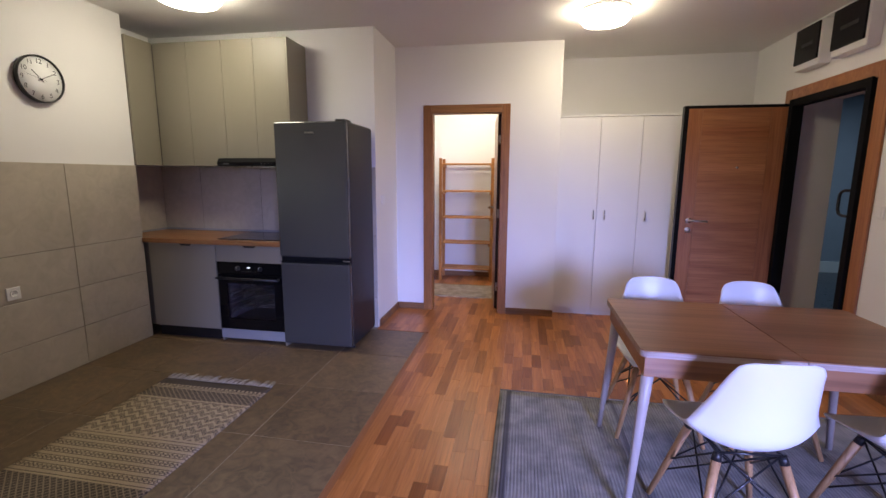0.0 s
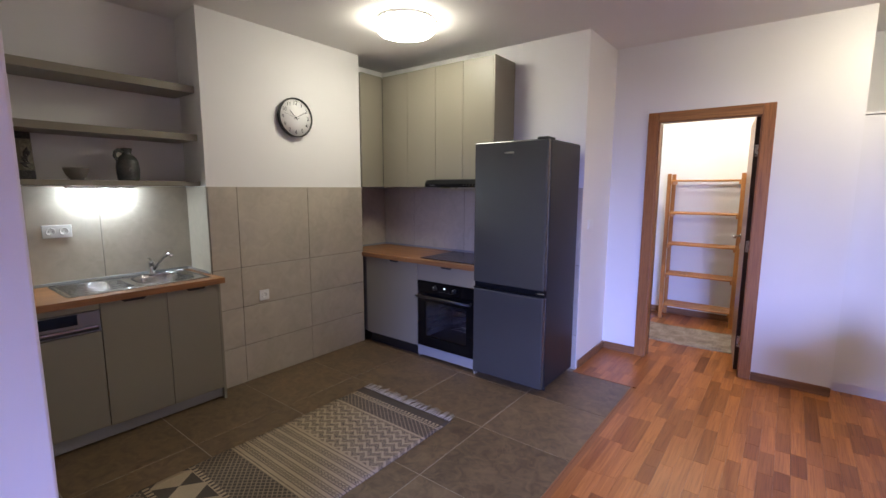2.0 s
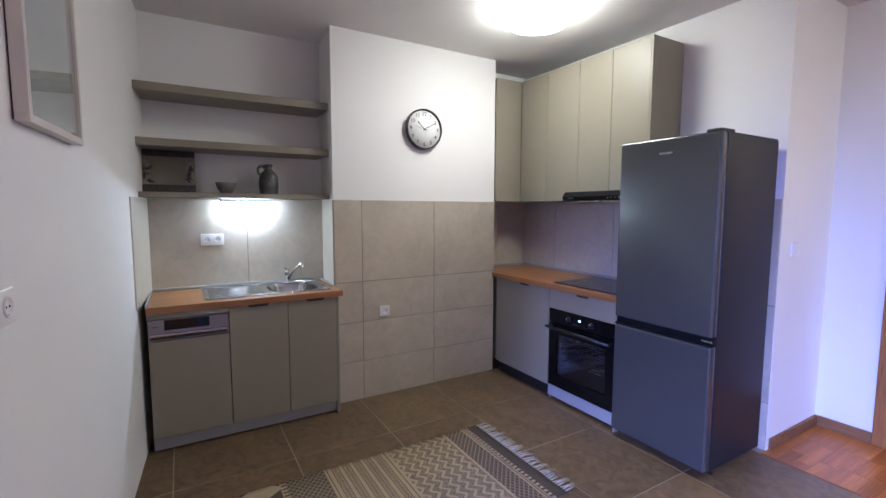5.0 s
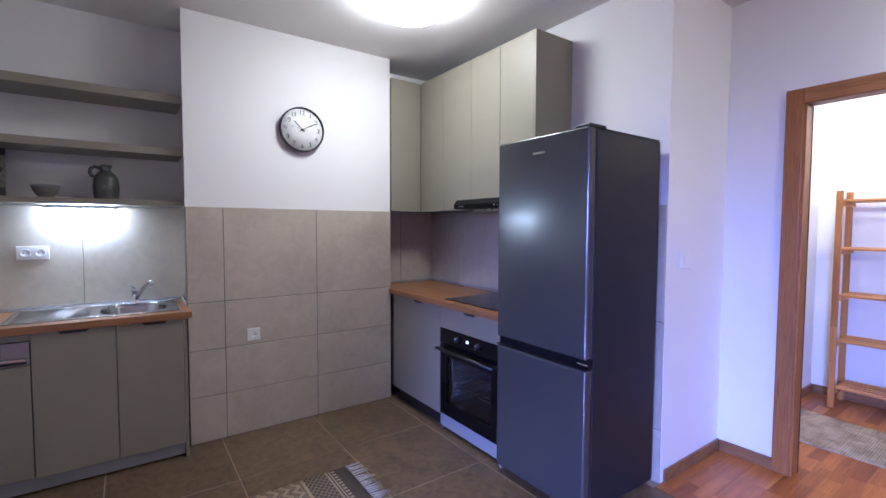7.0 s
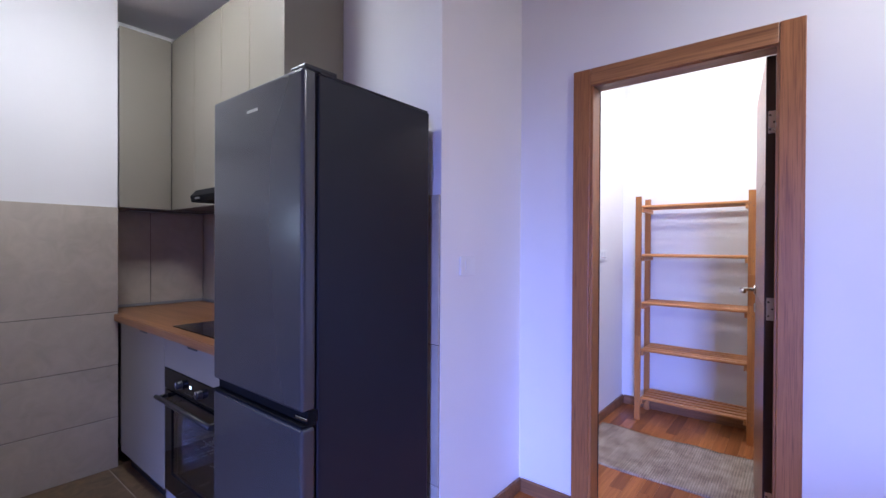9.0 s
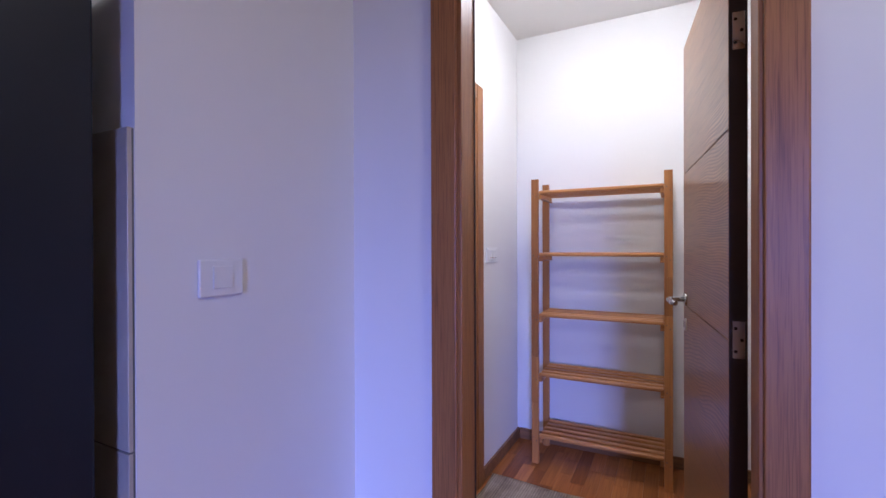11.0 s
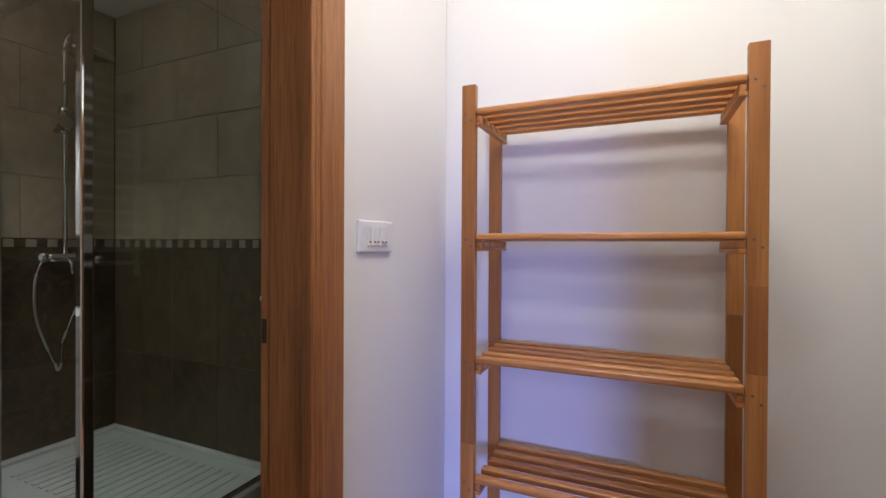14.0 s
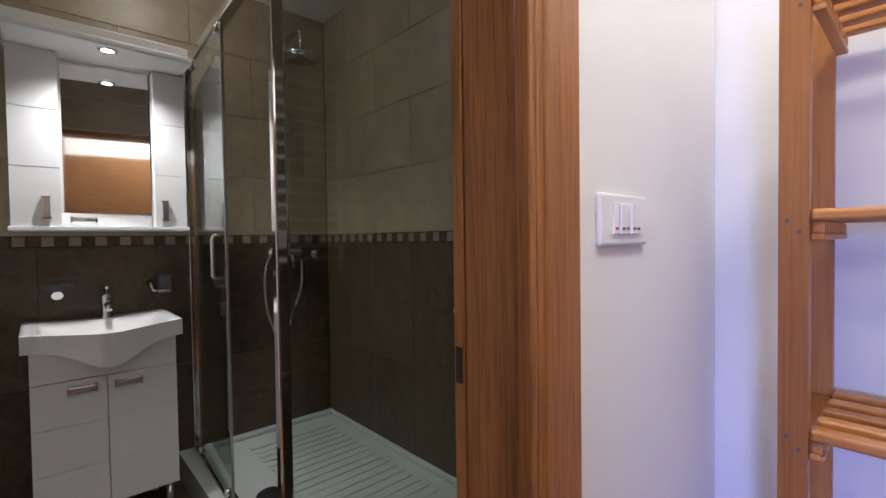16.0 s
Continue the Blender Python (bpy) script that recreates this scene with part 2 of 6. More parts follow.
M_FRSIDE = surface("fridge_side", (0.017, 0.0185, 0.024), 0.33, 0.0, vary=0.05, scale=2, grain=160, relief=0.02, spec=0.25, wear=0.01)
coated(M_STEEL, 0.2, 0.09)
M_INOX = surface("sink_steel", (0.46, 0.46, 0.47), 0.22, 1.0, vary=0.05, scale=4, grain=200, relief=0.03, stretch=(0.05, 1, 1))
M_CHROME = surface("chrome", (0.75, 0.75, 0.76), 0.08, 1.0, vary=0.03, relief=0)
M_PANEL = surface("panel_steel", (0.27, 0.27, 0.275), 0.33, 0.9, vary=0.05, scale=4, relief=0)
M_SATIN = surface("satin_nickel", (0.58, 0.57, 0.55), 0.28, 1.0, vary=0.05, relief=0)
M_WHITE = surface("white_lacquer", (0.80, 0.80, 0.79), 0.35, vary=0.02, scale=2, relief=0.02)
M_WARD = surface("wardrobe_white", (0.76, 0.75, 0.72), 0.4, vary=0.025, scale=1.5, grain=120, relief=0.02)
M_PLAST = surface("white_plastic", (0.78, 0.78, 0.76), 0.3, vary=0.03, relief=0)
M_CERAM = surface("white_ceramic", (0.82, 0.82, 0.81), 0.08, vary=0.02, relief=0)
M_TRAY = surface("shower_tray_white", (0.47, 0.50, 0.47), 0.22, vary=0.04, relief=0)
M_GLASS = clear("shower_glass", (0.90, 0.96, 0.94))
M_OVENG = clear("oven_glass", (0.46, 0.47, 0.50), 0.01)
M_ENAMEL = surface("oven_enamel", (0.05, 0.05, 0.054), 0.35, vary=0.15, scale=5)
M_MIRROR = surface("mirror_silver", (0.9, 0.9, 0.9), 0.01, 1.0, vary=0.01, relief=0)
M_LAMP = glow("lamp_glass", (1.0, 0.90, 0.74), 51.0)
M_LAMP_LIV = glow("living_lamp_glass", (1.0, 0.86, 0.67), 72.0)
M_LAMP_BATH = glow("bath_lamp_glass", (1.0, 0.86, 0.70), 15.0)
M_LAMP_HALL = glow("hall_lamp_glass", (1.0, 0.90, 0.77), 84.0)
M_LED = glow("led_tube", (0.82, 0.90, 1.0), 175.0)
M_SPOT = glow("spot_lens", (1.0, 0.95, 0.88), 25.0)
M_DISPLAY = glow("oven_display", (0.8, 0.9, 1.0), 3.0)
M_CHAIR = surface("chair_shell", (0.80, 0.81, 0.82), 0.35, vary=0.02, relief=0.02)
M_BEECH = timber("chair_leg_beech", (0.36, 0.19, 0.08), (0.55, 0.33, 0.16), "z", 0.45, 16, 0.1, 0.05, 0.7, 0.3)
M_LEGGREY = surface("table_leg_paint", (0.42, 0.36, 0.33), 0.4, vary=0.06, relief=0.03)
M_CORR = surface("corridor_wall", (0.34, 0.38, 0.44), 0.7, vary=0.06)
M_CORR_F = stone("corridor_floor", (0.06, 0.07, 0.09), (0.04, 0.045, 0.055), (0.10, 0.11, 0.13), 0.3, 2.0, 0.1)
M_NUM = surface("dial_ink", (0.02, 0.02, 0.022), 0.5, vary=0.1)
M_DIAL = surface("dial_white", (0.80, 0.80, 0.78), 0.45, vary=0.02)


# ---------------------------------------------------------------- building helpers
BASE = {}


def B():
    return bmesh.new()


def box(bm, x0, x1, y0, y1, z0, z1, bev=0.0, seg=2):
    vs = [bm.verts.new((x, y, z)) for x in (x0, x1) for y in (y0, y1) for z in (z0, z1)]
    fs = [bm.faces.new([vs[i] for i in q]) for q in ((0, 1, 3, 2), (4, 6, 7, 5), (0, 4, 5, 1), (2, 3, 7, 6), (0, 2, 6, 4), (1, 5, 7, 3))]
    if bev:
        es = list({e for f in fs for e in f.edges})
        bmesh.ops.bevel(bm, geom=es, offset=bev, segments=seg, profile=0.5, affect="EDGES")
    return bm


def prism(bm, pts, z0, z1):
    lo, hi = [bm.verts.new((x, y, z0)) for x, y in pts], [bm.verts.new((x, y, z1)) for x, y in pts]
    bm.faces.new(lo[::-1])
    bm.faces.new(hi)
    for i in range(len(pts)):
        j = (i + 1) % len(pts)
        bm.faces.new((lo[i], lo[j], hi[j], hi[i]))
    bmesh.ops.recalc_face_normals(bm, faces=bm.faces[:])
    return bm


def sweep(bm, pts, r, seg=10, closed=False, caps=True):
    """A round bar along points; r: one radius or one for each point."""
    pts = [Vector(p) for p in pts]
    rs = r if isinstance(r, (list, tuple)) else [r] * len(pts)
    rings, n = [], len(pts)
    up = None
    for i, p in enumerate(pts):
        a = pts[i - 1] if i or closed else p
        b = pts[(i + 1) % n] if i < n - 1 or closed else p
        d = (b - a).normalized()
        if up is None:
            up = Vector((0, 0, 1)) if abs(d.z) < 0.9 else Vector((1, 0, 0))
        s = d.cross(up).normalized()
        up = s.cross(d).normalized()
        rings.append([bm.verts.new(p + rs[i] * (math.cos(2 * math.pi * k / seg) * s + math.sin(2 * math.pi * k / seg) * up)) for k in range(seg)])
    for i in range(n if closed else n - 1):
        a, b = rings[i], rings[(i + 1) % n]
        for k in range(seg):
            bm.faces.new((a[k], a[(k + 1) % seg], b[(k + 1) % seg], b[k])).smooth = True
    if caps and not closed:
        bm.faces.new(rings[0][::-1])
        bm.faces.new(rings[-1])
    return bm


def rod(bm, p, q, r0, r1=None, seg=14):
    return sweep(bm, [p, q], [r0, r0 if r1 is None else r1], seg)


def lathe(bm, profile, at=(0, 0, 0), seg=32, m=None):
    """Turns (radius, height) pairs round the z axis; m lays the axis another way."""
    m = m or Matrix.Translation(at)
    rings = []
    for r, z in profile:
        if r < 1e-5:
            rings.append([bm.verts.new(m @ Vector((0, 0, z)))])
        else:
            rings.append([bm.verts.new(m @ Vector((r * math.cos(2 * math.pi * k / seg), r * math.sin(2 * math.pi * k / seg), z))) for k in range(seg)])
    for a, b in zip(rings, rings[1:]):
        for k in range(seg):
            j = (k + 1) % seg
            if len(a) == 1 and len(b) > 1:
                bm.faces.new((a[0], b[k], b[j])).smooth = True
            elif len(b) == 1 and len(a) > 1:
                bm.faces.new((a[k], b[0], a[j])).smooth = True
            elif len(a) > 1:
                bm.faces.new((a[k], b[k], b[j], a[j])).smooth = True
    bmesh.ops.recalc_face_normals(bm, faces=bm.faces[:])
    return bm


def grooved(bm, back, front, u0, u1, z0, z1, cuts, axis="y", both=False, g=0.002, d=0.0035):
    """A board with level grooves in its front; its width runs along the named axis."""
    s = 1 if front > back else -1
    pts = [(front, z0)]
    for z in cuts:
        pts += [(front, z - g), (front - s * d, z - g * 0.6), (front - s * d, z + g * 0.6), (front, z + g)]
    pts += [(front, z1), (back, z1)]
    if both:
        for z in reversed(cuts):
            pts += [(back, z + g), (back + s * d, z + g * 0.6), (back + s * d, z - g * 0.6), (back, z - g)]
    pts.append((back, z0))
    at = (lambda q, u: (q[0], u, q[1])) if axis == "y" else (lambda q, u: (u, q[0], q[1]))
    a = [bm.verts.new(at(q, u0)) for q in pts]
    b = [bm.verts.new(at(q, u1)) for q in pts]
    bm.faces.new(a)
    bm.faces.new(b[::-1])
    for i in range(len(pts)):
        j = (i + 1) % len(pts)
        bm.faces.new((a[i], b[i], b[j], a[j]))
    bmesh.ops.recalc_face_normals(bm, faces=bm.faces[:])
    return bm


def mesh_of(name, bm, material):
    me = bpy.data.meshes.new(name)
    bm.to_mesh(me)
    bm.free()
    me.materials.append(material)
    return me


def structure(name, bm, material, label=""):
    ob = new(name, mesh_of(name, bm, material))
    return tagged(ob, label, "", "", "structure")


def thing(name, at, label, category, group="", kind=""):
    ob = new(name)
    ob.empty_display_size = 0.05
    ob.location = at
    BASE[ob.name] = Matrix.Translation(at)
    return tagged(ob, label, category, group, kind)


def part(name, bm, material, parent, label=""):
    """One mesh in world places, hung under a thing or under a part."""
    ob = new(name, mesh_of(name, bm, material))
    ob.parent = parent
    if parent.name in BASE:
        ob.matrix_parent_inverse = BASE[parent.name].inverted()
    return tagged(ob, label)


def piece(name, me, at, parent, rot=0.0):
    """One of many alike pieces on shared mesh data."""
    ob = new(name, me)
    ob.parent = parent
    ob.location = at
    ob.rotation_euler = (0, 0, rot)
    return ob


# ---------------------------------------------------------------- walls, floors, ceilings
H = 2.665
XE = 3.30
YD = 5.0
XS = -0.285

wall_clock = structure("wall_clock", prism(B(), [(-2.187, 2.34), (-2.187, 3.747), (-2.75, 3.747), (-2.75, 2.39)], 0, H), M_WALL, "white plastered wall block with a clock")
wall_west = structure("wall_west", box(B(), -2.95, -2.59, 0.95, 4.34, 0, H), M_WALL, "white plastered wall behind the sink")
bm = box(B(), -2.585, -2.47, 3.75, 4.325, 0, H)
wall_hob_side = structure("wall_hob_side", bm, M_WALL, "white plastered side wall of the hob recess")
wall_hob = structure("wall_hob", box(B(), -2.95, XS, 4.345, YD, 0, H), M_WALL, "white plastered wall behind the hob")
wall_left = structure("wall_left", prism(B(), [(0.15, 1.024), (0.1485, 1.0272), (0.144, 1.0284), (-2.95, 1.2515), (-2.95, 1.0), (0.15, 0.86)], 0, H), M_WALL, "white plastered wall beside the sink")
wall_living = structure("wall_living", box(B(), 0.0, 0.15, -2.6, 0.857, 0, H), M_WALL, "white plastered living room wall")
bm = box(B(), -2.95, 0.05, YD, 5.13, 0, H)
box(bm, 0.84, 1.345, YD, 5.13, 0, H)
box(bm, 0.05, 0.84, YD, 5.13, 2.07, H)
wall_door = structure("wall_door", bm, M_WALL, "white plastered wall with an inner doorway")
bm = box(B(), -0.42, XS, 5.133, 5.26, 0, 2.62)
box(bm, -0.42, XS, 6.01, 6.7, 0, 2.62)
box(bm, -0.42, XS, 5.26, 6.01, 2.06, 2.62)
wall_hall_left = structure("wall_hall_left", bm, M_WALL, "white plastered hall wall with the bathroom doorway")
structure("wall_hall_back", box(B(), -0.29, 1.2, 6.703, 6.9, 0, 2.62), M_WALL, "white plastered hall wall behind the rack")
structure("wall_hall_right", box(B(), 1.0, 1.345, 5.133, 6.7, 0, H), M_WALL, "white plastered hall wall")
structure("wall_recess", box(B(), 1.348, 3.5, 5.72, 5.9, 0, H), M_WALL, "white plastered wall above the wardrobe")
bm = box(B(), XE, 3.68, -2.8, 4.035, 0, H)
box(bm, XE, 3.68, 4.995, 5.717, 0, H)
box(bm, XE, 3.68, 4.035, 4.995, 2.08, H)
wall_entry = structure("wall_entry", bm, M_WALL, "white plastered wall with the entrance")
bm = box(B(), 0.0, 1.2, -2.8, -2.603, 0, H)
box(bm, 3.2, 3.297, -2.8, -2.603, 0, H)
box(bm, 1.2, 3.2, -2.8, -2.603, 0, 0.55)
box(bm, 1.2, 3.2, -2.8, -2.603, 2.35, H)
structure("wall_window", bm, M_WALL, "white plastered wall with the living room window")
bm = box(B(), -2.95, 3.68, -2.8, 5.133, H, H + 0.12)
box(bm, 1.0, 3.5, 5.133, 5.9, H, H + 0.12)
structure("ceiling", bm, M_CEIL, "smooth white painted ceiling")
structure("ceiling_hall", box(B(), -0.42, 1.0, 5.133, 6.9, 2.622, 2.74), M_CEIL, "smooth white painted hall ceiling")
structure("ceiling_bathroom", box(B(), -2.68, -0.423, 5.133, 7.15, 2.52, 2.65), M_CEIL, "smooth white painted bathroom ceiling")

# bathroom shell
wall_bath_west = structure("wall_bath_west", box(B(), -2.68, -2.482, 5.133, 7.15, 0, 2.52), M_GROUT_D, "tiled bathroom wall behind the basin")
wall_bath_north = structure("wall_bath_north", box(B(), -2.48, -0.3, 6.837, 7.15, 0, 2.52), M_GROUT_D, "tiled bathroom wall beside the shower")
structure("wall_bath_east", box(B(), -0.42, -0.295, 6.703, 6.835, 0, 2.52), M_WALL, "plastered bathroom wall")

# grounds
floor_kitchen = structure("floor_kitchen", box(B(), -2.95, 0.175, 0.9, 4.345, -0.06, -0.0025), M_GROUT_F, "brown stone-look floor tiles in the kitchen")
bm = box(B(), 0.179, 3.68, -2.8, 4.289, -0.06, -0.006)
box(bm, XS - 0.1, 3.68, 4.293, 5.9, -0.06, -0.006)
box(bm, XS - 0.1, 1.1, 5.9, 6.9, -0.06, -0.006)
floor_wood = structure("floor_wood", bm, M_PARQ_BED, "oiled oak strip parquet floor")
floor_bath = structure("floor_bathroom", box(B(), -2.5, XS - 0.103, 5.1, 7.0, -0.06, -0.002), M_TILE_D, "dark brown bathroom floor tiles")

# corridor past the entrance
structure("floor_corridor", box(B(), 3.683, 8.2, 2.3, 8.3, -0.06, -0.01), M_CORR_F, "dark polished corridor floor")
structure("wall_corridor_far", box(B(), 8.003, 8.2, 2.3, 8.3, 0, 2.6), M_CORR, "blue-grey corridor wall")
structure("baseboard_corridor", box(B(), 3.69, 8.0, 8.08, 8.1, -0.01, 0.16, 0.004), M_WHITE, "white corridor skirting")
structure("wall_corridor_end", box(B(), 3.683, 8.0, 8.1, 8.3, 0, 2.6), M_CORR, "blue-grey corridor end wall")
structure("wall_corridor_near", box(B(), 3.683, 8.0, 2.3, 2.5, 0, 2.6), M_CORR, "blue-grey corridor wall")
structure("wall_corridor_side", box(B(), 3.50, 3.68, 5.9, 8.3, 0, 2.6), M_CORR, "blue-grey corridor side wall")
structure("ceiling_corridor", box(B(), 3.683, 8.2, 2.3, 8.3, 2.603, 2.7), M_CEIL, "white corridor ceiling")


# ---------------------------------------------------------------- doors and trim
def door_frame():
    t = thing("door_frame", (0.43, 5.06, 0), "oak veneer frame of the inner doorway", "door frame")
    part("architrave", box(B(), 0.005, 0.085, 4.981, 5.0, 0, 2.105, 0.004), M_OAK, t)
    part("architrave", box(B(), 0.79, 0.868, 4.981, 5.0, 0, 2.105, 0.004), M_OAK, t)
    part("head_architrave", box(B(), 0.0855, 0.7895, 4.982, 5.0, 2.026, 2.105, 0.004), M_OAK_H, t)
    for x0, x1, r0, r1 in ((0.051, 0.098, 0.051, 0.078), (0.781, 0.839, 0.80, 0.839)):
        bm = box(B(), x0, x1, 4.99, 5.085, 0, 2.068, 0.003)
        box(bm, r0, r1, 5.0855, 5.131, 0, 2.068)
        part("jamb", bm, M_OAK, t)
    bm = box(B(), 0.0985, 0.7805, 4.99, 5.085, 2.022, 2.068, 0.003)
    box(bm, 0.0785, 0.7995, 5.0855, 5.131, 2.045, 2.068)
    part("head_jamb", bm, M_OAK_H, t)
    # dark strip standing in for the shaded groove at the jamb's step
    part("groove_shade", box(B(), 0.0985, 0.101, 5.078, 5.084, 0, 2.02), M_LEAF_EDGE, t, "dark brown strip painted as the shade of the jamb groove")
    bm = box(B(), 0.078, 0.0805, 5.104, 5.123, 0.978, 1.037, 0.001)
    plate = part("strike_plate", bm, M_SATIN, t, "satin steel strike plate")
    part("slot", box(B(), 0.0803, 0.0812, 5.108, 5.119, 0.985, 1.030), M_MATT, plate)
    for z in (0.25, 1.05, 1.82):
        bm = box(B(), 0.793, 0.799, 5.09, 5.118, z, z + 0.09, 0.001)
        rod(bm, (0.797, 5.128, z - 0.005), (0.797, 5.128, z + 0.095), 0.007)
        part("hinge", bm, M_SATIN, t, "satin steel hinge")


door_frame()


def interior_door():
    hinge, free = Vector((0.743, 5.138, 0)), Vector((0.6641, 5.869, 0))
    d = (free - hinge).normalized()
    ang = math.atan2(d.y, d.x)
    m = Matrix.Translation(hinge) @ Matrix.Rotation(ang, 4, "Z")
    t = thing("interior_door", hinge, "oak veneer door standing open into the hall", "door")
    t.matrix_basis = m
    BASE[t.name] = Matrix.Identity(4)
    L = (free - hinge).length
    part("leaf", grooved(B(), -0.04, 0.0, 0.0, L, 0.008, 2.04, (1.028, 1.54), "x", True, 0.0026, 0.004), M_LEAF, t)
    # hinge edge: its stain, plus the shade it stands in, in one dark brown
    part("edge_band", box(B(), -0.0015, 0.0, -0.039, -0.001, 0.01, 2.038), M_LEAF_EDGE, t, "dark stained edge of the leaf, darkened further for shade")
    for z in (0.25, 1.03, 1.775):
        bm = box(B(), -0.0035, -0.0016, -0.034, -0.008, z - 0.045, z + 0.045, 0.0008)
        h = part("hinge_plate", bm, M_SATIN, t, "satin steel hinge plate let into the edge")
        for dz in (-0.028, 0.0, 0.028):
            part("screw", rod(B(), (-0.0042, -0.014 if dz else -0.027, z + dz), (-0.0034, -0.014 if dz else -0.027, z + dz), 0.004, seg=10), M_BLACK, h)
    for side in (1, -1):
        y0 = 0.0 if side > 0 else -0.04
        bm = lathe(B(), [(0, 0), (0.026, 0), (0.026, 0.006), (0.022, 0.009), (0, 0.009)], seg=28, m=Matrix.Translation((L - 0.065, y0, 1.053)) @ Matrix.Rotation(-side * math.pi / 2, 4, "X"))
        handle = part("rose", bm, M_SATIN, t, "satin nickel handle rose")
        p = [(L - 0.065, y0 + side * 0.008, 1.053), (L - 0.065, y0 + side * 0.045, 1.053), (L - 0.068, y0 + side * 0.056, 1.053), (L - 0.08, y0 + side * 0.062, 1.053), (L - 0.13, y0 + side * 0.062, 1.052), (L - 0.175, y0 + side * 0.060, 1.051), (L - 0.187, y0 + side * 0.050, 1.051)]
        part("lever", sweep(B(), p, 0.0095, 14), M_SATIN, handle)
        bm = lathe(B(), [(0, 0), (0.024, 0), (0.024, 0.006), (0.02, 0.008), (0, 0.008)], seg=28, m=Matrix.Translation((L - 0.065, y0, 0.958)) @ Matrix.Rotation(-side * math.pi / 2, 4, "X"))
        key = part("keyhole_rose", bm, M_SATIN, t, "satin nickel keyhole rose")
        ya, yb = sorted((y0 + side * 0.0075, y0 + side * 0.009))
        part("slot", box(B(), L - 0.069, L - 0.061, ya, yb, 0.946, 0.971), M_BLACK, key)


interior_door()


def bath_frame():
    t = thing("bathroom_door_frame", (XS - 0.07, 5.63, 0), "oak veneer frame of the bathroom doorway", "door frame")
    x0, x1 = XS, XS + 0.018
    part("architrave", box(B(), x0, x1, 5.985, 6.068, 0, 2.1, 0.006, 3), M_OAK, t)
    part("architrave", box(B(), x0, x1, 5.20, 5.28, 0, 2.1, 0.006, 3), M_OAK, t)
    part("head_architrave", box(B(), x0, x1 - 0.001, 5.2805, 5.9845, 2.022, 2.1, 0.006, 3), M_OAK_Y, t)
    bm = box(B(), -0.406, XS + 0.012, 5.972, 6.009, 0, 2.058, 0.003)
    box(bm, -0.302, XS + 0.010, 5.961, 5.9735, 0, 2.03, 0.004)
    part("jamb", bm, M_OAK, t)
    part("pocket_strip", box(B(), -0.431, -0.4095, 5.9715, 6.009, 0, 2.058, 0.002), M_OAK, t)
    # near-black strip set back in the groove, giving its shade by colour
    part("pocket_groove", box(B(), -0.4095, -0.406, 5.979, 6.008, 0, 2.05), M_LEAF_EDGE, t, "groove between strip and jamb, its shade painted dark")
    bm = box(B(), -0.421, XS + 0.012, 5.261, 5.295, 0, 2.058, 0.003)
    part("jamb", bm, M_OAK, t)
    part("head_jamb", box(B(), -0.421, XS + 0.012, 5.2955, 5.9605, 2.02, 2.058), M_OAK_Y, t)
    plate = part("strike_plate", box(B(), -0.4265, -0.4125, 5.9698, 5.9722, 0.962, 1.018, 0.0008), M_BRONZE, t, "dark bronze strike plate")
    part("slot", box(B(), -0.423, -0.416, 5.9692, 5.97, 0.972, 1.008), M_BLACK, plate)


bath_frame()


def skirting(name, x0, x1, y0, y1, mat=None):
    """Oak skirting board with a rounded top, against a wall."""
    ob = structure(name, box(B(), x0, x1, y0, y1, 0.0, 0.07, 0.005, 2), mat or M_SKIRT, "brown oak skirting board")
    return ob


skirting("baseboard_side", XS, XS + 0.015, 4.37, 4.999)
skirting("baseboard_door_left", XS + 0.016, 0.004, 4.985, 5.0)
skirting("baseboard_door_right", 0.869, 1.345, 4.985, 5.0)
skirting("baseboard_hall_left", XS, XS + 0.015, 6.07, 6.70)
skirting("baseboard_hall_back", XS + 0.016, 0.999, 6.687, 6.702)
skirting("baseboard_entry", XE - 0.015, XE, -2.6, 3.898)
skirting("baseboard_living", 0.18, 0.195, -2.6, 1.06)
structure("threshold", box(B(), 0.172, 0.182, 1.07, 4.29, -0.003, 0.001), M_PARQ_BED, "thin cork strip between tiles and parquet")
structure("threshold_side", box(B(), XS, 0.182, 4.284, 4.294, -0.003, 0.001), M_PARQ_BED, "thin cork strip between tiles and parquet")


# ---------------------------------------------------------------- wiring devices
def facing(at, normal):
    """A pose whose z axis is the wall's normal and whose y axis is up."""
    n = Vector(normal).normalized()
    up = Vector((0, 0, 1))
    side = up.cross(n).normalized()
    m = Matrix((side, up, n)).transposed().to_4x4()
    return Matrix.Translation(at) @ m


def moved(bm, m):
    bmesh.ops.transform(bm, matrix=m, verts=bm.verts[:])
    return bm


def plate_box(w, h, d, bev=0.003):
    return box(B(), -w / 2, w / 2, -h / 2, h / 2, 0.0, d, bev)


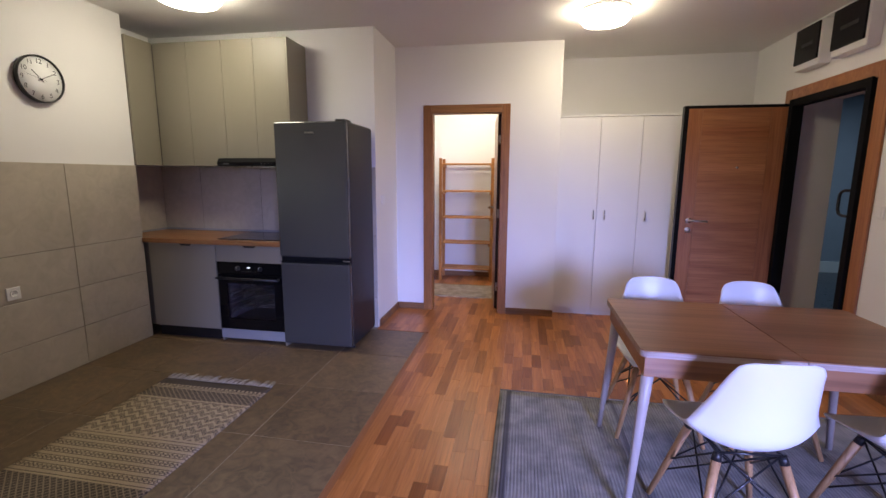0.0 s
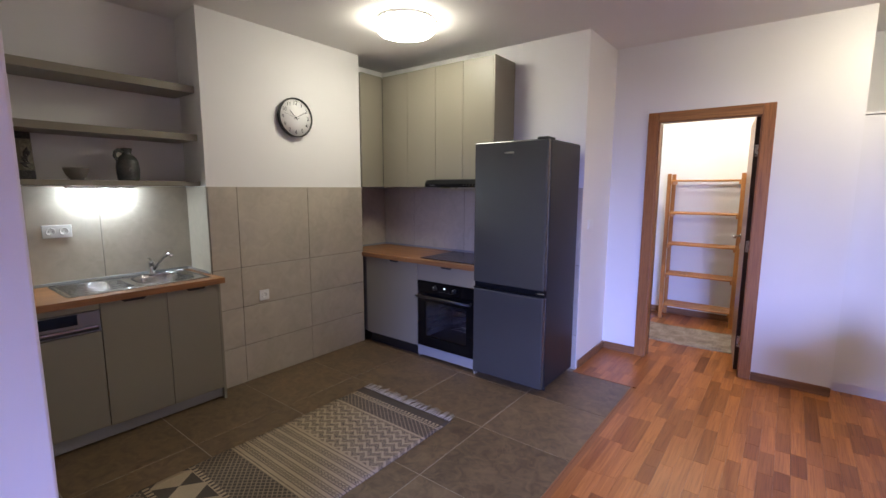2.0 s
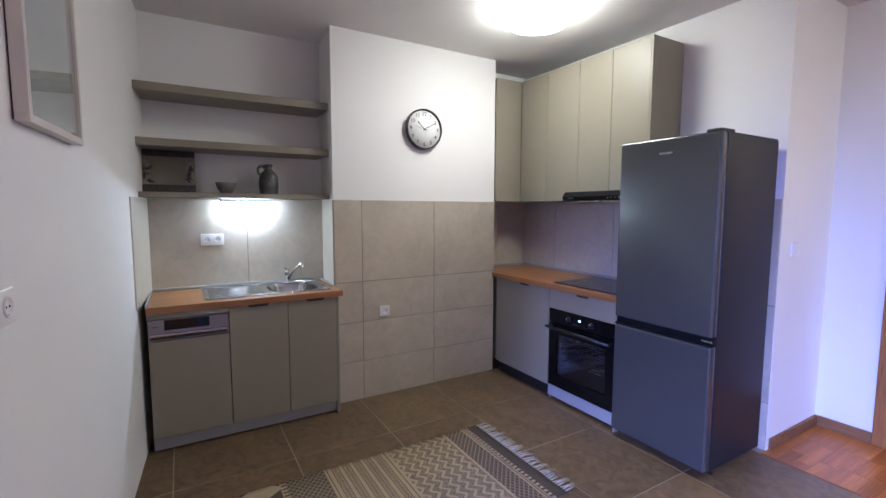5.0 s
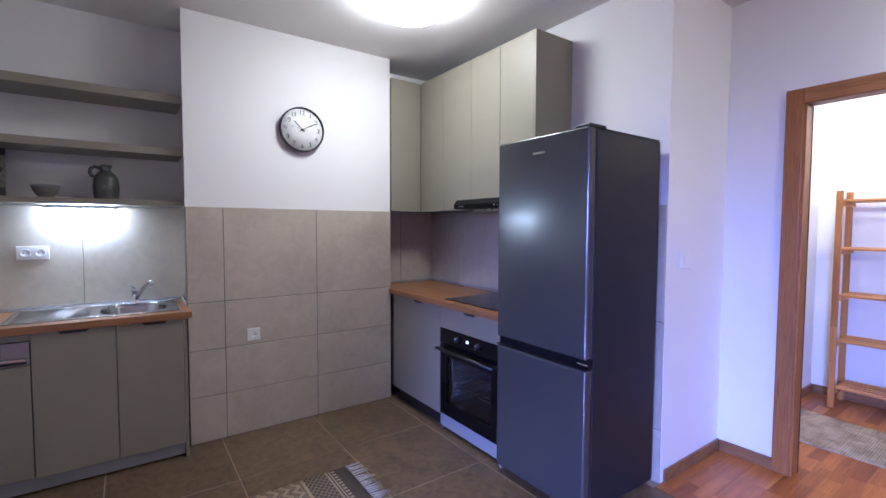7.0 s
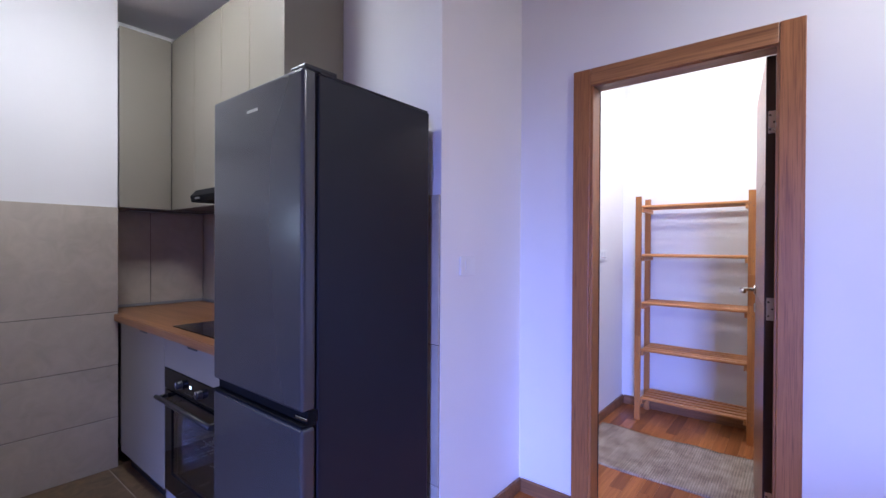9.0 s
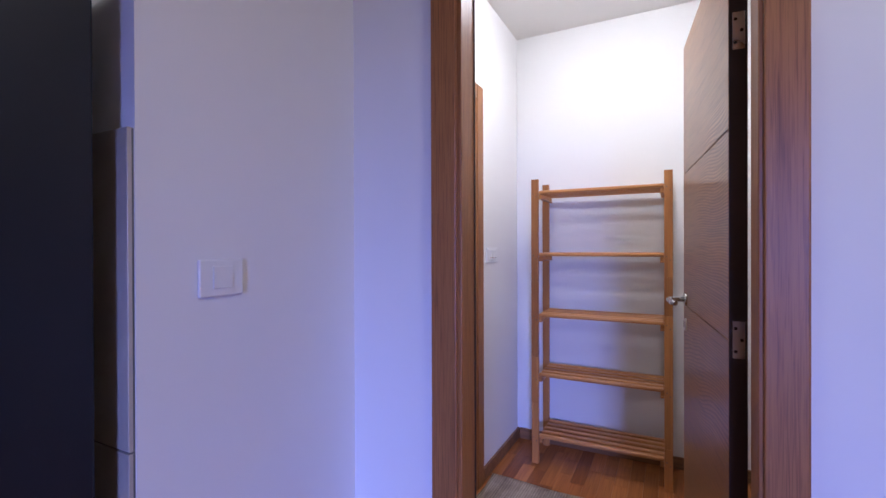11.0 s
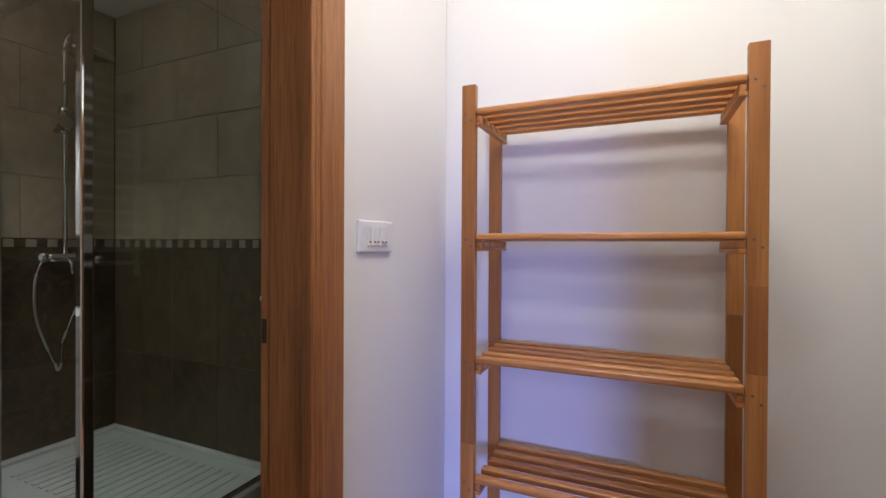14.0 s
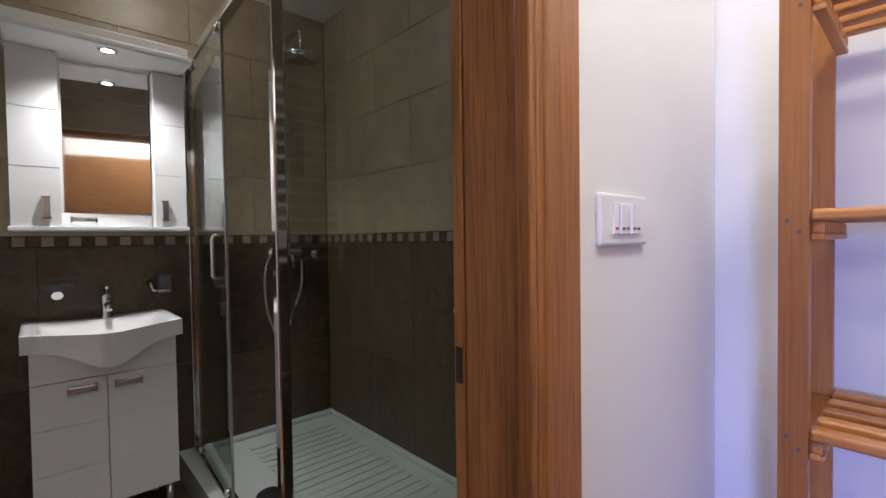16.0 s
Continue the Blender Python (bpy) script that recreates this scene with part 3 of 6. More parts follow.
def socket(at, normal, n=1, label="white plastic wall socket"):
    w = 0.08 + 0.066 * (n - 1)
    m = facing(at, normal)
    t = thing("wall_socket", at, label, "socket")
    part("plate", moved(plate_box(w, 0.08, 0.01), m), M_PLAST, t)
    for i in range(n):
        x = (i - (n - 1) / 2) * 0.066
        ring = part("insert", moved(lathe(B(), [(0.0, 0.0105), (0.0185, 0.0105), (0.0205, 0.014), (0.024, 0.014), (0.024, 0.010)], (x, 0, 0), 28), m), M_PLAST, t)
        for dx in (-0.009, 0.009):
            part("hole", moved(rod(B(), (x + dx, 0, 0.0100), (x + dx, 0, 0.0115), 0.0028, seg=10), m), M_BLACK, ring)
        for s in (0.0165, -0.019):
            part("earth_clip", moved(box(B(), x - 0.003, x + 0.003, s, s + 0.0025, 0.0105, 0.013), m), M_SATIN, ring)


def wall_switch(at, normal, w=0.085, keys=1, inks=(), label="white plastic light switch"):
    m = facing(at, normal)
    t = thing("light_switch", at, label, "switch")
    part("plate", moved(plate_box(w, 0.083, 0.010, 0.004), m), M_PLAST, t)
    kw = min(0.05, (w - 0.035 if keys < 3 else w - 0.07) / keys)
    for i in range(keys):
        x = (i - (keys - 1) / 2) * kw
        k = part("rocker", moved(box(B(), x - kw / 2 + 0.0008, x + kw / 2 - 0.0008, -0.024, 0.026, 0.009, 0.0135 + 0.002 * (i % 2), 0.0015), m), M_PLAST, t)
        if i < len(inks):
            part("mark", moved(box(B(), x - kw * 0.25, x + kw * 0.25, -0.017, -0.0125, 0.0137 + 0.002 * (i % 2), 0.0142 + 0.002 * (i % 2)), m), inks[i], k, "small printed mark")


M_RED = surface("red_mark", (0.6, 0.06, 0.03), 0.4)
M_GREEN = surface("green_mark", (0.05, 0.16, 0.05), 0.4)
M_GREY = surface("grey_mark", (0.10, 0.10, 0.10), 0.4)
socket((-2.177, 2.717, 0.653), (1, 0, 0))
socket((-2.578, 1.598, 1.206), (1, 0, 0), 2, "double white plastic wall socket above the worktop")
wall_switch((XS, 4.522, 1.19), (1, 0, 0), 0.11, 1, (), "white rocker switch beside the refrigerator wall")
wall_switch((XS, 6.22, 1.211), (1, 0, 0), 0.166, 5, (M_RED, M_GREEN, M_RED, M_GREY, M_GREY), "white switch block with five marked rockers")
wall_switch((XE, 3.835, 1.19), (-1, 0, 0), 0.085, 1, (), "white rocker switch beside the entrance")
socket((-0.388, 1.0668, 1.21), (0.0721, 1, 0), 1, "white plastic wall socket beside the kitchen")


# ---------------------------------------------------------------- kitchen: hob side
def pull_tab(bm, axis, a0, a1, front, z):
    """A black recessed pull, lipped below the worktop."""
    d = 0.008
    if axis == "x":
        pts = [(a0, z), (a1, z), (a1 - 0.018, z - 0.017), (a0 + 0.018, z - 0.017)]
        lo = [bm.verts.new((x, front - 0.002, zz)) for x, zz in pts]
        hi = [bm.verts.new((x, front + d, zz)) for x, zz in pts]
    else:
        pts = [(a0, z), (a1, z), (a1 - 0.018, z - 0.017), (a0 + 0.018, z - 0.017)]
        lo = [bm.verts.new((front + 0.002, y, zz)) for y, zz in pts]
        hi = [bm.verts.new((front - d, y, zz)) for y, zz in pts]
    bm.faces.new(lo)
    bm.faces.new(hi[::-1])
    for i in range(4):
        j = (i + 1) % 4
        bm.faces.new((lo[i], hi[i], hi[j], lo[j]))
    bmesh.ops.recalc_face_normals(bm, faces=bm.faces[:])
    return bm


def base_hob():
    t = thing("base_cabinet", (-1.8, 4.0, 0), "greige corner base cabinet with a black pull", "cabinet")
    part("body", box(B(), -2.46, -1.502, 3.772, 4.32, 0.1, 0.838), M_CAB_CARC, t)
    d = part("door", box(B(), -2.135, -1.499, 3.75, 3.77, 0.105, 0.835, 0.0015), M_CAB, t)
    part("pull", pull_tab(B(), "x", -1.835, -1.715, 3.75, 0.838), M_BLACK, d, "black recessed pull")
    part("plinth", box(B(), -2.135, -1.50, 3.80, 3.815, 0, 0.1), M_BLACK, t, "dark recessed plinth")
    t = thing("oven_cabinet", (-1.19, 4.0, 0), "greige oven housing with a drawer front", "cabinet")
    bm = box(B(), -1.50, -1.491, 3.772, 4.32, 0.0, 0.838)
    box(bm, -0.901, -0.886, 3.75, 4.32, 0.0, 0.838)
    box(bm, -1.491, -0.901, 3.772, 4.32, 0.085, 0.11)
    part("body", bm, M_CAB, t)
    d = part("drawer_front", box(B(), -1.495, -0.904, 3.75, 3.77, 0.698, 0.835, 0.0015), M_CAB, t)
    part("pull", pull_tab(B(), "x", -1.243, -1.120, 3.75, 0.838), M_BLACK, d, "black recessed pull")
    part("plinth", box(B(), -1.495, -0.904, 3.757, 3.77, 0.03, 0.112, 0.001), M_PLINTH, t, "pale grey plinth panel")


base_hob()


def oven():
    t = thing("built_in_oven", (-1.196, 3.9, 0.115), "black glass built-in oven with two knobs", "oven")
    x0, x1 = -1.458, -0.872
    lift = Matrix.Translation((-0.031, 0.034, -0.02))
    set_in = lambda bm: moved(bm, lift)
    xa, xb, ya, yb, za, zb = x0 + 0.05, x1 - 0.05, 3.76, 4.16, 0.20, 0.56
    bm = box(B(), x0 + 0.02, xa, ya, yb, 0.15, 0.61)
    box(bm, xb, x1 - 0.02, ya, yb, 0.15, 0.61)
    box(bm, xa, xb, ya, yb, 0.15, za)
    box(bm, xa, xb, ya, yb, zb, 0.61)
    box(bm, x0 + 0.02, x1 - 0.02, yb, yb + 0.03, 0.15, 0.61)
    part("cavity", set_in(bm), M_ENAMEL, t, "dark grey enamelled oven cavity")
    p = part("control_panel", set_in(box(B(), x0, x1, 3.715, 3.78, 0.618, 0.715, 0.002)), M_BLACKG, t)
    for x in (-1.262, -1.06):
        k = part("knob", set_in(lathe(B(), [(0, 0.024), (0.015, 0.024), (0.0175, 0.021), (0.019, 0.0)], seg=24, m=facing((x, 3.7148, 0.668), (0, -1, 0)))), M_BLACK, p, "round black knob")
        part("knob_mark", set_in(box(B(), x - 0.001, x + 0.001, 3.6895, 3.6908, 0.670, 0.682)), M_PLAST, k)
    part("display", set_in(box(B(), -1.185, -1.145, 3.7140, 3.7148, 0.664, 0.684)), M_BLACKG, p)
    part("digits", set_in(box(B(), -1.176, -1.157, 3.7132, 3.7139, 0.669, 0.680)), M_DISPLAY, p, "lit clock digits")
    bm = B()
    for i in range(6):
        box(bm, -1.225 + i * 0.024, -1.213 + i * 0.024, 3.7135, 3.7146, 0.640, 0.642)
    part("printed_marks", set_in(bm), M_GREY, p)
    bm = box(B(), x0, x0 + 0.075, 3.717, 3.745, 0.137, 0.612)
    box(bm, x1 - 0.075, x1, 3.717, 3.745, 0.137, 0.612)
    box(bm, x0 + 0.075, x1 - 0.075, 3.717, 3.745, 0.137, 0.225)
    box(bm, x0 + 0.075, x1 - 0.075, 3.717, 3.745, 0.535, 0.612)
    d = part("door", set_in(bm), M_BLACKG, t)
    part("window_pane", set_in(box(B(), x0 + 0.0755, x1 - 0.0755, 3.722, 3.728, 0.2255, 0.5345)), M_OVENG, d, "smoked glass pane").visible_shadow = False
    bm = sweep(B(), [(x0 + 0.01, 3.675, 0.585), (x1 - 0.01, 3.675, 0.585)], 0.011, 12)
    for x in (x0 + 0.03, x1 - 0.03):
        rod(bm, (x, 3.675, 0.585), (x, 3.718, 0.585), 0.009)
    part("handle", set_in(bm), M_BLACK, d, "black bar handle")
    # wire shelves carried by ladder rails along both side walls
    for z in (0.318, 0.408):
        bm = B()
        for i in range(9):
            y = ya + 0.03 + i * 0.042
            rod(bm, (xa + 0.014, y, z), (xb - 0.014, y, z), 0.0026, seg=6)
        for x in (xa + 0.014, (xa + xb) / 2, xb - 0.014):
            rod(bm, (x, ya + 0.022, z - 0.004), (x, yb - 0.02, z - 0.004), 0.0034, seg=6)
        part("rack", set_in(bm), M_SATIN, t, "chromed wire rack")
    for x in (xa + 0.007, xb - 0.007):
        bm = B()
        for y in (ya + 0.02, yb - 0.03):
            rod(bm, (x, y, za + 0.03), (x, y, zb - 0.03), 0.0035, seg=6)
        for i in range(6):
            z = za + 0.05 + i * 0.045
            rod(bm, (x, ya + 0.012, z), (x, yb - 0.03, z), 0.0035, seg=6)
            rod(bm, (x, ya + 0.012, z + 0.016), (x, yb - 0.03, z + 0.016), 0.0035, seg=6)
        part("rail", set_in(bm), M_SATIN, t, "chromed ladder rail for the wire racks")


oven()
bm = prism(B(), [(-2.175, 3.726), (-0.886, 3.726), (-0.886, 4.325), (-2.452, 4.325), (-2.452, 3.752), (-2.175, 3.752)], 0.84, 0.879)
bmesh.ops.bevel(bm, geom=[e for e in bm.edges if abs(e.verts[0].co.y - 3.726) < 1e-4 and abs(e.verts[1].co.y - 3.726) < 1e-4], offset=0.004, segments=2, affect="EDGES")
wt = thing("worktop", (-1.6, 4.0, 0.84), "oiled beech laminate worktop beside the oven", "worktop")
part("board", bm, M_WORK, wt)
bm = box(B(), -2.452, -0.886, 4.313, 4.325, 0.8795, 0.898, 0.003)
box(bm, -2.452, -2.442, 3.76, 4.313, 0.8795, 0.898, 0.003)
part("back_trim", bm, M_PLINTH, wt, "pale grey sealing strip")


def hob():
    t = thing("induction_hob", (-1.2, 4.03, 0.879), "flush black glass hob in the worktop", "hob")
    part("glass", box(B(), -1.495, -0.91, 3.785, 4.275, 0.8793, 0.885, 0.002), M_BLACKG, t)
    for x, y, r in ((-1.35, 3.91, 0.08), (-1.05, 3.91, 0.09), (-1.35, 4.14, 0.10), (-1.05, 4.14, 0.075)):
        part("zone_ring", lathe(B(), [(r, 0.0), (r, 0.0004), (r - 0.002, 0.0004), (r - 0.002, 0.0)], (x, y, 0.8851), 40), M_GREY, t, "thin grey cooking zone ring")


hob()


def upper_cabinets():
    xs = (-2.163, -1.843, -1.51, -1.218, -0.925)
    for a, b in zip(xs, xs[1:]):
        t = thing("wall_cabinet", ((a + b) / 2, 4.18, 1.49), "tall handleless greige wall cabinet", "cabinet", "wall cabinets above the hob")
        part("body", box(B(), a + 0.0015, b - 0.0015, 4.0415, 4.342, 1.492, 2.518), M_CAB_CARC, t)
        part("door", box(B(), a + 0.0018, b - 0.0018, 4.02, 4.04, 1.488, 2.52, 0.0012), M_CAB, t)
    part("side_panel", box(B(), -0.9245, -0.912, 4.019, 4.342, 1.488, 2.52, 0.001), M_CAB, t)
    t = thing("wall_cabinet", (-2.32, 3.9, 1.49), "greige corner wall cabinet facing the room", "cabinet", "wall cabinets above the hob")
    part("body", box(B(), -2.468, -2.186, 3.755, 4.342, 1.492, 2.518), M_CAB_CARC, t)
    part("door", box(B(), -2.184, -2.166, 3.752, 4.018, 1.488, 2.52, 0.0012), M_CAB, t)


upper_cabinets()


def hood():
    t = thing("cooker_hood", (-1.21, 4.08, 1.49), "slim black cooker hood under the wall cabinets", "cooker hood")
    prof = [(3.875, 1.487), (3.868, 1.515), (3.895, 1.548), (4.017, 1.556), (4.017, 1.487)]
    bm = B()
    a = [bm.verts.new((-1.508, y, z)) for y, z in prof]
    b = [bm.verts.new((-0.925, y, z)) for y, z in prof]
    bm.faces.new(a)
    bm.faces.new(b[::-1])
    for i in range(len(prof)):
        j = (i + 1) % len(prof)
        bm.faces.new((a[i], b[i], b[j], a[j]))
    bmesh.ops.recalc_face_normals(bm, faces=bm.faces[:])
    part("housing", bm, M_MATT, t)
    part("filter", box(B(), -1.48, -0.95, 4.02, 4.30, 1.478, 1.4875), M_SATIN, t, "grey metal grease filter")
    for i in range(4):
        part("button", rod(B(), (-1.10 + i * 0.03, 3.872, 1.503), (-1.10 + i * 0.03, 3.867, 1.503), 0.004, seg=10), M_SATIN, t)
    part("badge", box(B(), -1.45, -1.40, 3.8665, 3.872, 1.499, 1.507), M_GREY, t, "small grey badge")


hood()


def fridge():
    t = thing("refrigerator", (-0.59, 4.0, 0.0), "tall dark steel fridge-freezer with two doors", "refrigerator")
    x0, x1 = -0.882, -0.297
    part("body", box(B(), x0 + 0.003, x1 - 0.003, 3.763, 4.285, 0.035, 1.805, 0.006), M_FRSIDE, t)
    part("top", box(B(), x0 + 0.006, x1 - 0.006, 3.77, 4.28, 1.8055, 1.812, 0.002), M_BLACK, t)
    part("upper_door", box(B(), x0, x1, 3.705, 3.756, 0.768, 1.812, 0.013, 4), M_STEEL, t)
    part("lower_door", box(B(), x0, x1, 3.705, 3.756, 0.045, 0.722, 0.013, 4), M_STEEL, t)
    part("door_cap", box(B(), x0 + 0.001, x1 - 0.001, 3.7065, 3.756, 0.7222, 0.7315, 0.002), M_MATT, t, "black grip cap on the lower door")
    part("grip_gap", box(B(), x0 + 0.002, x1 - 0.002, 3.728, 3.76, 0.732, 0.7675), M_MATT, t, "black grip recess between the doors")
    part("hinge", box(B(), x1 - 0.06, x1 - 0.004, 3.721, 3.762, 0.740, 0.750, 0.002), M_SATIN, t)
    part("hinge_cover", box(B(), x1 - 0.09, x1 - 0.01, 3.72, 3.84, 1.8125, 1.828, 0.005), M_BLACK, t)
    part("badge", box(B(), -0.627, -0.553, 3.7038, 3.705, 1.724, 1.735), M_SATIN, t, "small silver badge")
    for x in (x0 + 0.05, x1 - 0.05):
        for y in (3.84, 4.22):
            part("foot", rod(B(), (x, y, 0), (x, y, 0.036), 0.02), M_BLACK, t)
    part("kick_strip", box(B(), x0 + 0.01, x1 - 0.01, 3.80, 3.815, 0.008, 0.04), M_BLACK, t)


fridge()


# ---------------------------------------------------------------- kitchen: sink side
def base_sink():
    XF = -2.04
    t = thing("dishwasher", (-2.3, 1.43, 0), "built-in dishwasher behind a greige door panel", "dishwasher")
    part("body", box(B(), -2.575, XF - 0.022, 1.235, 1.638, 0.09, 0.825), M_BLACK, t)
    part("top_rail", box(B(), XF - 0.02, XF, 1.222, 1.640, 0.795, 0.826, 0.001), M_CAB, t)
    c = part("control_panel", box(B(), XF - 0.02, XF + 0.003, 1.226, 1.638, 0.672, 0.790, 0.002), M_PANEL, t, "brushed steel control panel")
    part("display", box(B(), XF + 0.0025, XF + 0.0045, 1.305, 1.535, 0.728, 0.786), M_BLACKG, c)
    part("handle", box(B(), XF + 0.003, XF + 0.02, 1.236, 1.628, 0.694, 0.712, 0.005), M_INOX, c, "steel bar handle")
    part("handle_recess", box(B(), XF + 0.0026, XF + 0.0042, 1.236, 1.628, 0.679, 0.693), M_BLACK, c)
    part("badge", box(B(), XF + 0.0028, XF + 0.0042, 1.245, 1.275, 0.748, 0.754), M_GREY, c)
    part("door", box(B(), XF - 0.02, XF, 1.226, 1.638, 0.092, 0.667, 0.0015), M_CAB, t)
    t = thing("sink_cabinet", (-2.3, 1.98, 0), "greige sink base cabinet with two doors", "cabinet")
    part("body", box(B(), -2.575, XF - 0.022, 1.642, 2.30, 0.09, 0.70), M_CAB_CARC, t)
    part("side_panel", box(B(), -2.575, XF - 0.001, 2.305, 2.322, 0.0, 0.829, 0.001), M_CAB, t)
    for a, b, h0, h1 in ((1.643, 1.986, 1.742, 1.88), (1.989, 2.3035, 2.10, 2.23)):
        d = part("door", box(B(), XF - 0.02, XF, a, b, 0.086, 0.826, 0.0015), M_CAB, t)
        part("pull", pull_tab(B(), "y", h0, h1, XF, 0.829), M_BLACK, d, "black recessed pull")
    t = thing("plinth", (-2.07, 1.76, 0), "pale grey plinth under the sink cabinets", "plinth")
    part("board", box(B(), -2.085, -2.07, 1.225, 2.304, 0.012, 0.084), M_PLINTH, t)
    for y in (1.3, 1.75, 2.2):
        part("foot", rod(B(), (-2.1, y, 0), (-2.1, y, 0.06), 0.012), M_BLACK, t)


base_sink()


def sink_top():
    t = thing("worktop", (-2.3, 1.78, 0.83), "oiled beech laminate worktop with a steel sink", "worktop")
    bm = B()
    box(bm, -2.585, -2.022, 1.222, 1.90, 0.83, 0.868)
    box(bm, -2.585, -2.022, 2.25, 2.348, 0.83, 0.868)
    box(bm, -2.12, -2.022, 1.90, 2.25, 0.83, 0.868)
    box(bm, -2.585, -2.53, 1.90, 2.25, 0.83, 0.868)
    bmesh.ops.remove_doubles(bm, verts=bm.verts[:], dist=1e-4)
    part("board", bm, M_WORK_Y, t)
    bm = box(B(), -2.585, -2.568, 1.222, 2.348, 0.8685, 0.887, 0.003)
    box(bm, -2.568, -2.03, 1.219, 1.232, 0.8685, 0.884, 0.003)
    box(bm, -2.568, -2.19, 2.338, 2.3485, 0.8685, 0.884, 0.003)
    part("back_trim", bm, M_PLINTH, t, "pale grey sealing strip")
    s = thing("kitchen_sink", (-2.33, 1.9, 0.868), "brushed steel sink with a ribbed drainer", "sink")
    N = 64
    cy, cx, ry, rx = 2.075, -2.325, 0.165, 0.195

    def loop(sy, sx, z, p=3.2):
        out = []
        for k in range(N):
            a = 2 * math.pi * k / N
            c, sn = math.cos(a), math.sin(a)
            out.append((cx + sx * math.copysign(abs(sn) ** (2 / p), sn), cy + sy * math.copysign(abs(c) ** (2 / p), c), z))
        return out

    x0, x1, y0, y1 = -2.560, -2.10, 1.515, 2.295
    outer = []
    for x, y, z in loop(1, 1, 0.8712):
        dx, dy = x - cx, y - cy
        tx = ((x1 - cx) if dx > 0 else (x0 - cx)) / dx if abs(dx) > 1e-6 else 1e9
        ty = ((y1 - cy) if dy > 0 else (y0 - cy)) / dy if abs(dy) > 1e-6 else 1e9
        k = min(tx, ty)
        outer.append((cx + dx * k, cy + dy * k, 0.8712))
    bm = B()
    rings = [[bm.verts.new((x, y, 0.8682)) for x, y, z in outer], [bm.verts.new(p) for p in outer]]
    for sc, z in ((1.0, 0.8712), (0.985, 0.868), (0.96, 0.85), (0.93, 0.78), (0.86, 0.735), (0.6, 0.724), (0.12, 0.720)):
        rings.append([bm.verts.new(p) for p in loop(ry * sc, rx * sc, z)])
    for a, b in zip(rings, rings[1:]):
        for k in range(N):
            j = (k + 1) % N
            bm.faces.new((a[k], a[j], b[j], b[k])).smooth = True
    bm.faces.new(rings[-1])
    bmesh.ops.recalc_face_normals(bm, faces=bm.faces[:])
    bowl = part("basin", bm, M_INOX, s)
    for f in bowl.data.polygons[:2 * N]:
        f.use_smooth = False
    for i in range(8):
        u = i / 7 - 0.5
        bm = sweep(B(), [(-2.33 + u * 0.36, 1.545, 0.8715), (-2.33 + u * 0.26, 1.865, 0.8715)], [0.0045, 0.0035], 8)
        part("drainer_rib", bm, M_INOX, s)
    part("rim", sweep(B(), [(x0 + 0.01, y0 + 0.01, 0.8712), (x1 - 0.01, y0 + 0.01, 0.8712), (x1 - 0.01, y1 - 0.01, 0.8712), (x0 + 0.01, y1 - 0.01, 0.8712)], 0.004, 8, True), M_INOX, s)
    part("drain", lathe(B(), [(0, 0.002), (0.028, 0.002), (0.036, 0.004), (0.04, 0.0)], (cx, cy, 0.7215), 28), M_CHROME, s)
    f = thing("kitchen_tap", (-2.525, 2.08, 0.871), "chrome single-lever kitchen tap on the sink", "tap")
    part("body", lathe(B(), [(0.027, 0), (0.027, 0.006), (0.02, 0.012), (0.019, 0.07), (0.021, 0.078), (0.02, 0.092), (0.012, 0.1), (0, 0.101)], (-2.525, 2.08, 0.8713), 24), M_CHROME, f)
    part("lever", sweep(B(), [(-2.525, 2.08, 0.967), (-2.515, 2.07, 0.985), (-2.49, 2.05, 0.993)], [0.008, 0.007, 0.005], 10), M_CHROME, f)
    part("spout", sweep(B(), [(-2.515, 2.087, 0.90), (-2.49, 2.108, 0.945), (-2.455, 2.138, 0.995), (-2.43, 2.158, 1.015), (-2.415, 2.170, 1.008), (-2.41, 2.174, 0.995)], [0.012, 0.012, 0.011, 0.011, 0.012, 0.012], 12), M_CHROME, f)


sink_top()


def shelves():
    for z0, z1 in ((1.489, 1.522), (1.798, 1.842), (2.117, 2.165)):
        t = thing("wall_shelf", (-2.4, 1.78, z0), "thick greige floating shelf above the sink", "shelf", "shelves above the sink")
        part("board", box(B(), -2.588, -2.28, 1.203, 2.345, z0, z1, 0.002), M_CAB, t)
    t = thing("shelf_lamp", (-2.47, 1.84, 1.487), "slim bright lamp under the lowest shelf", "lamp")
    part("housing", box(B(), -2.565, -2.505, 1.655, 2.005, 1.468, 1.4868, 0.003), M_PLAST, t)
    part("tube", box(B(), -2.558, -2.512, 1.675, 1.985, 1.444, 1.4678, 0.008), M_LED, t, "glowing tube")


shelves()


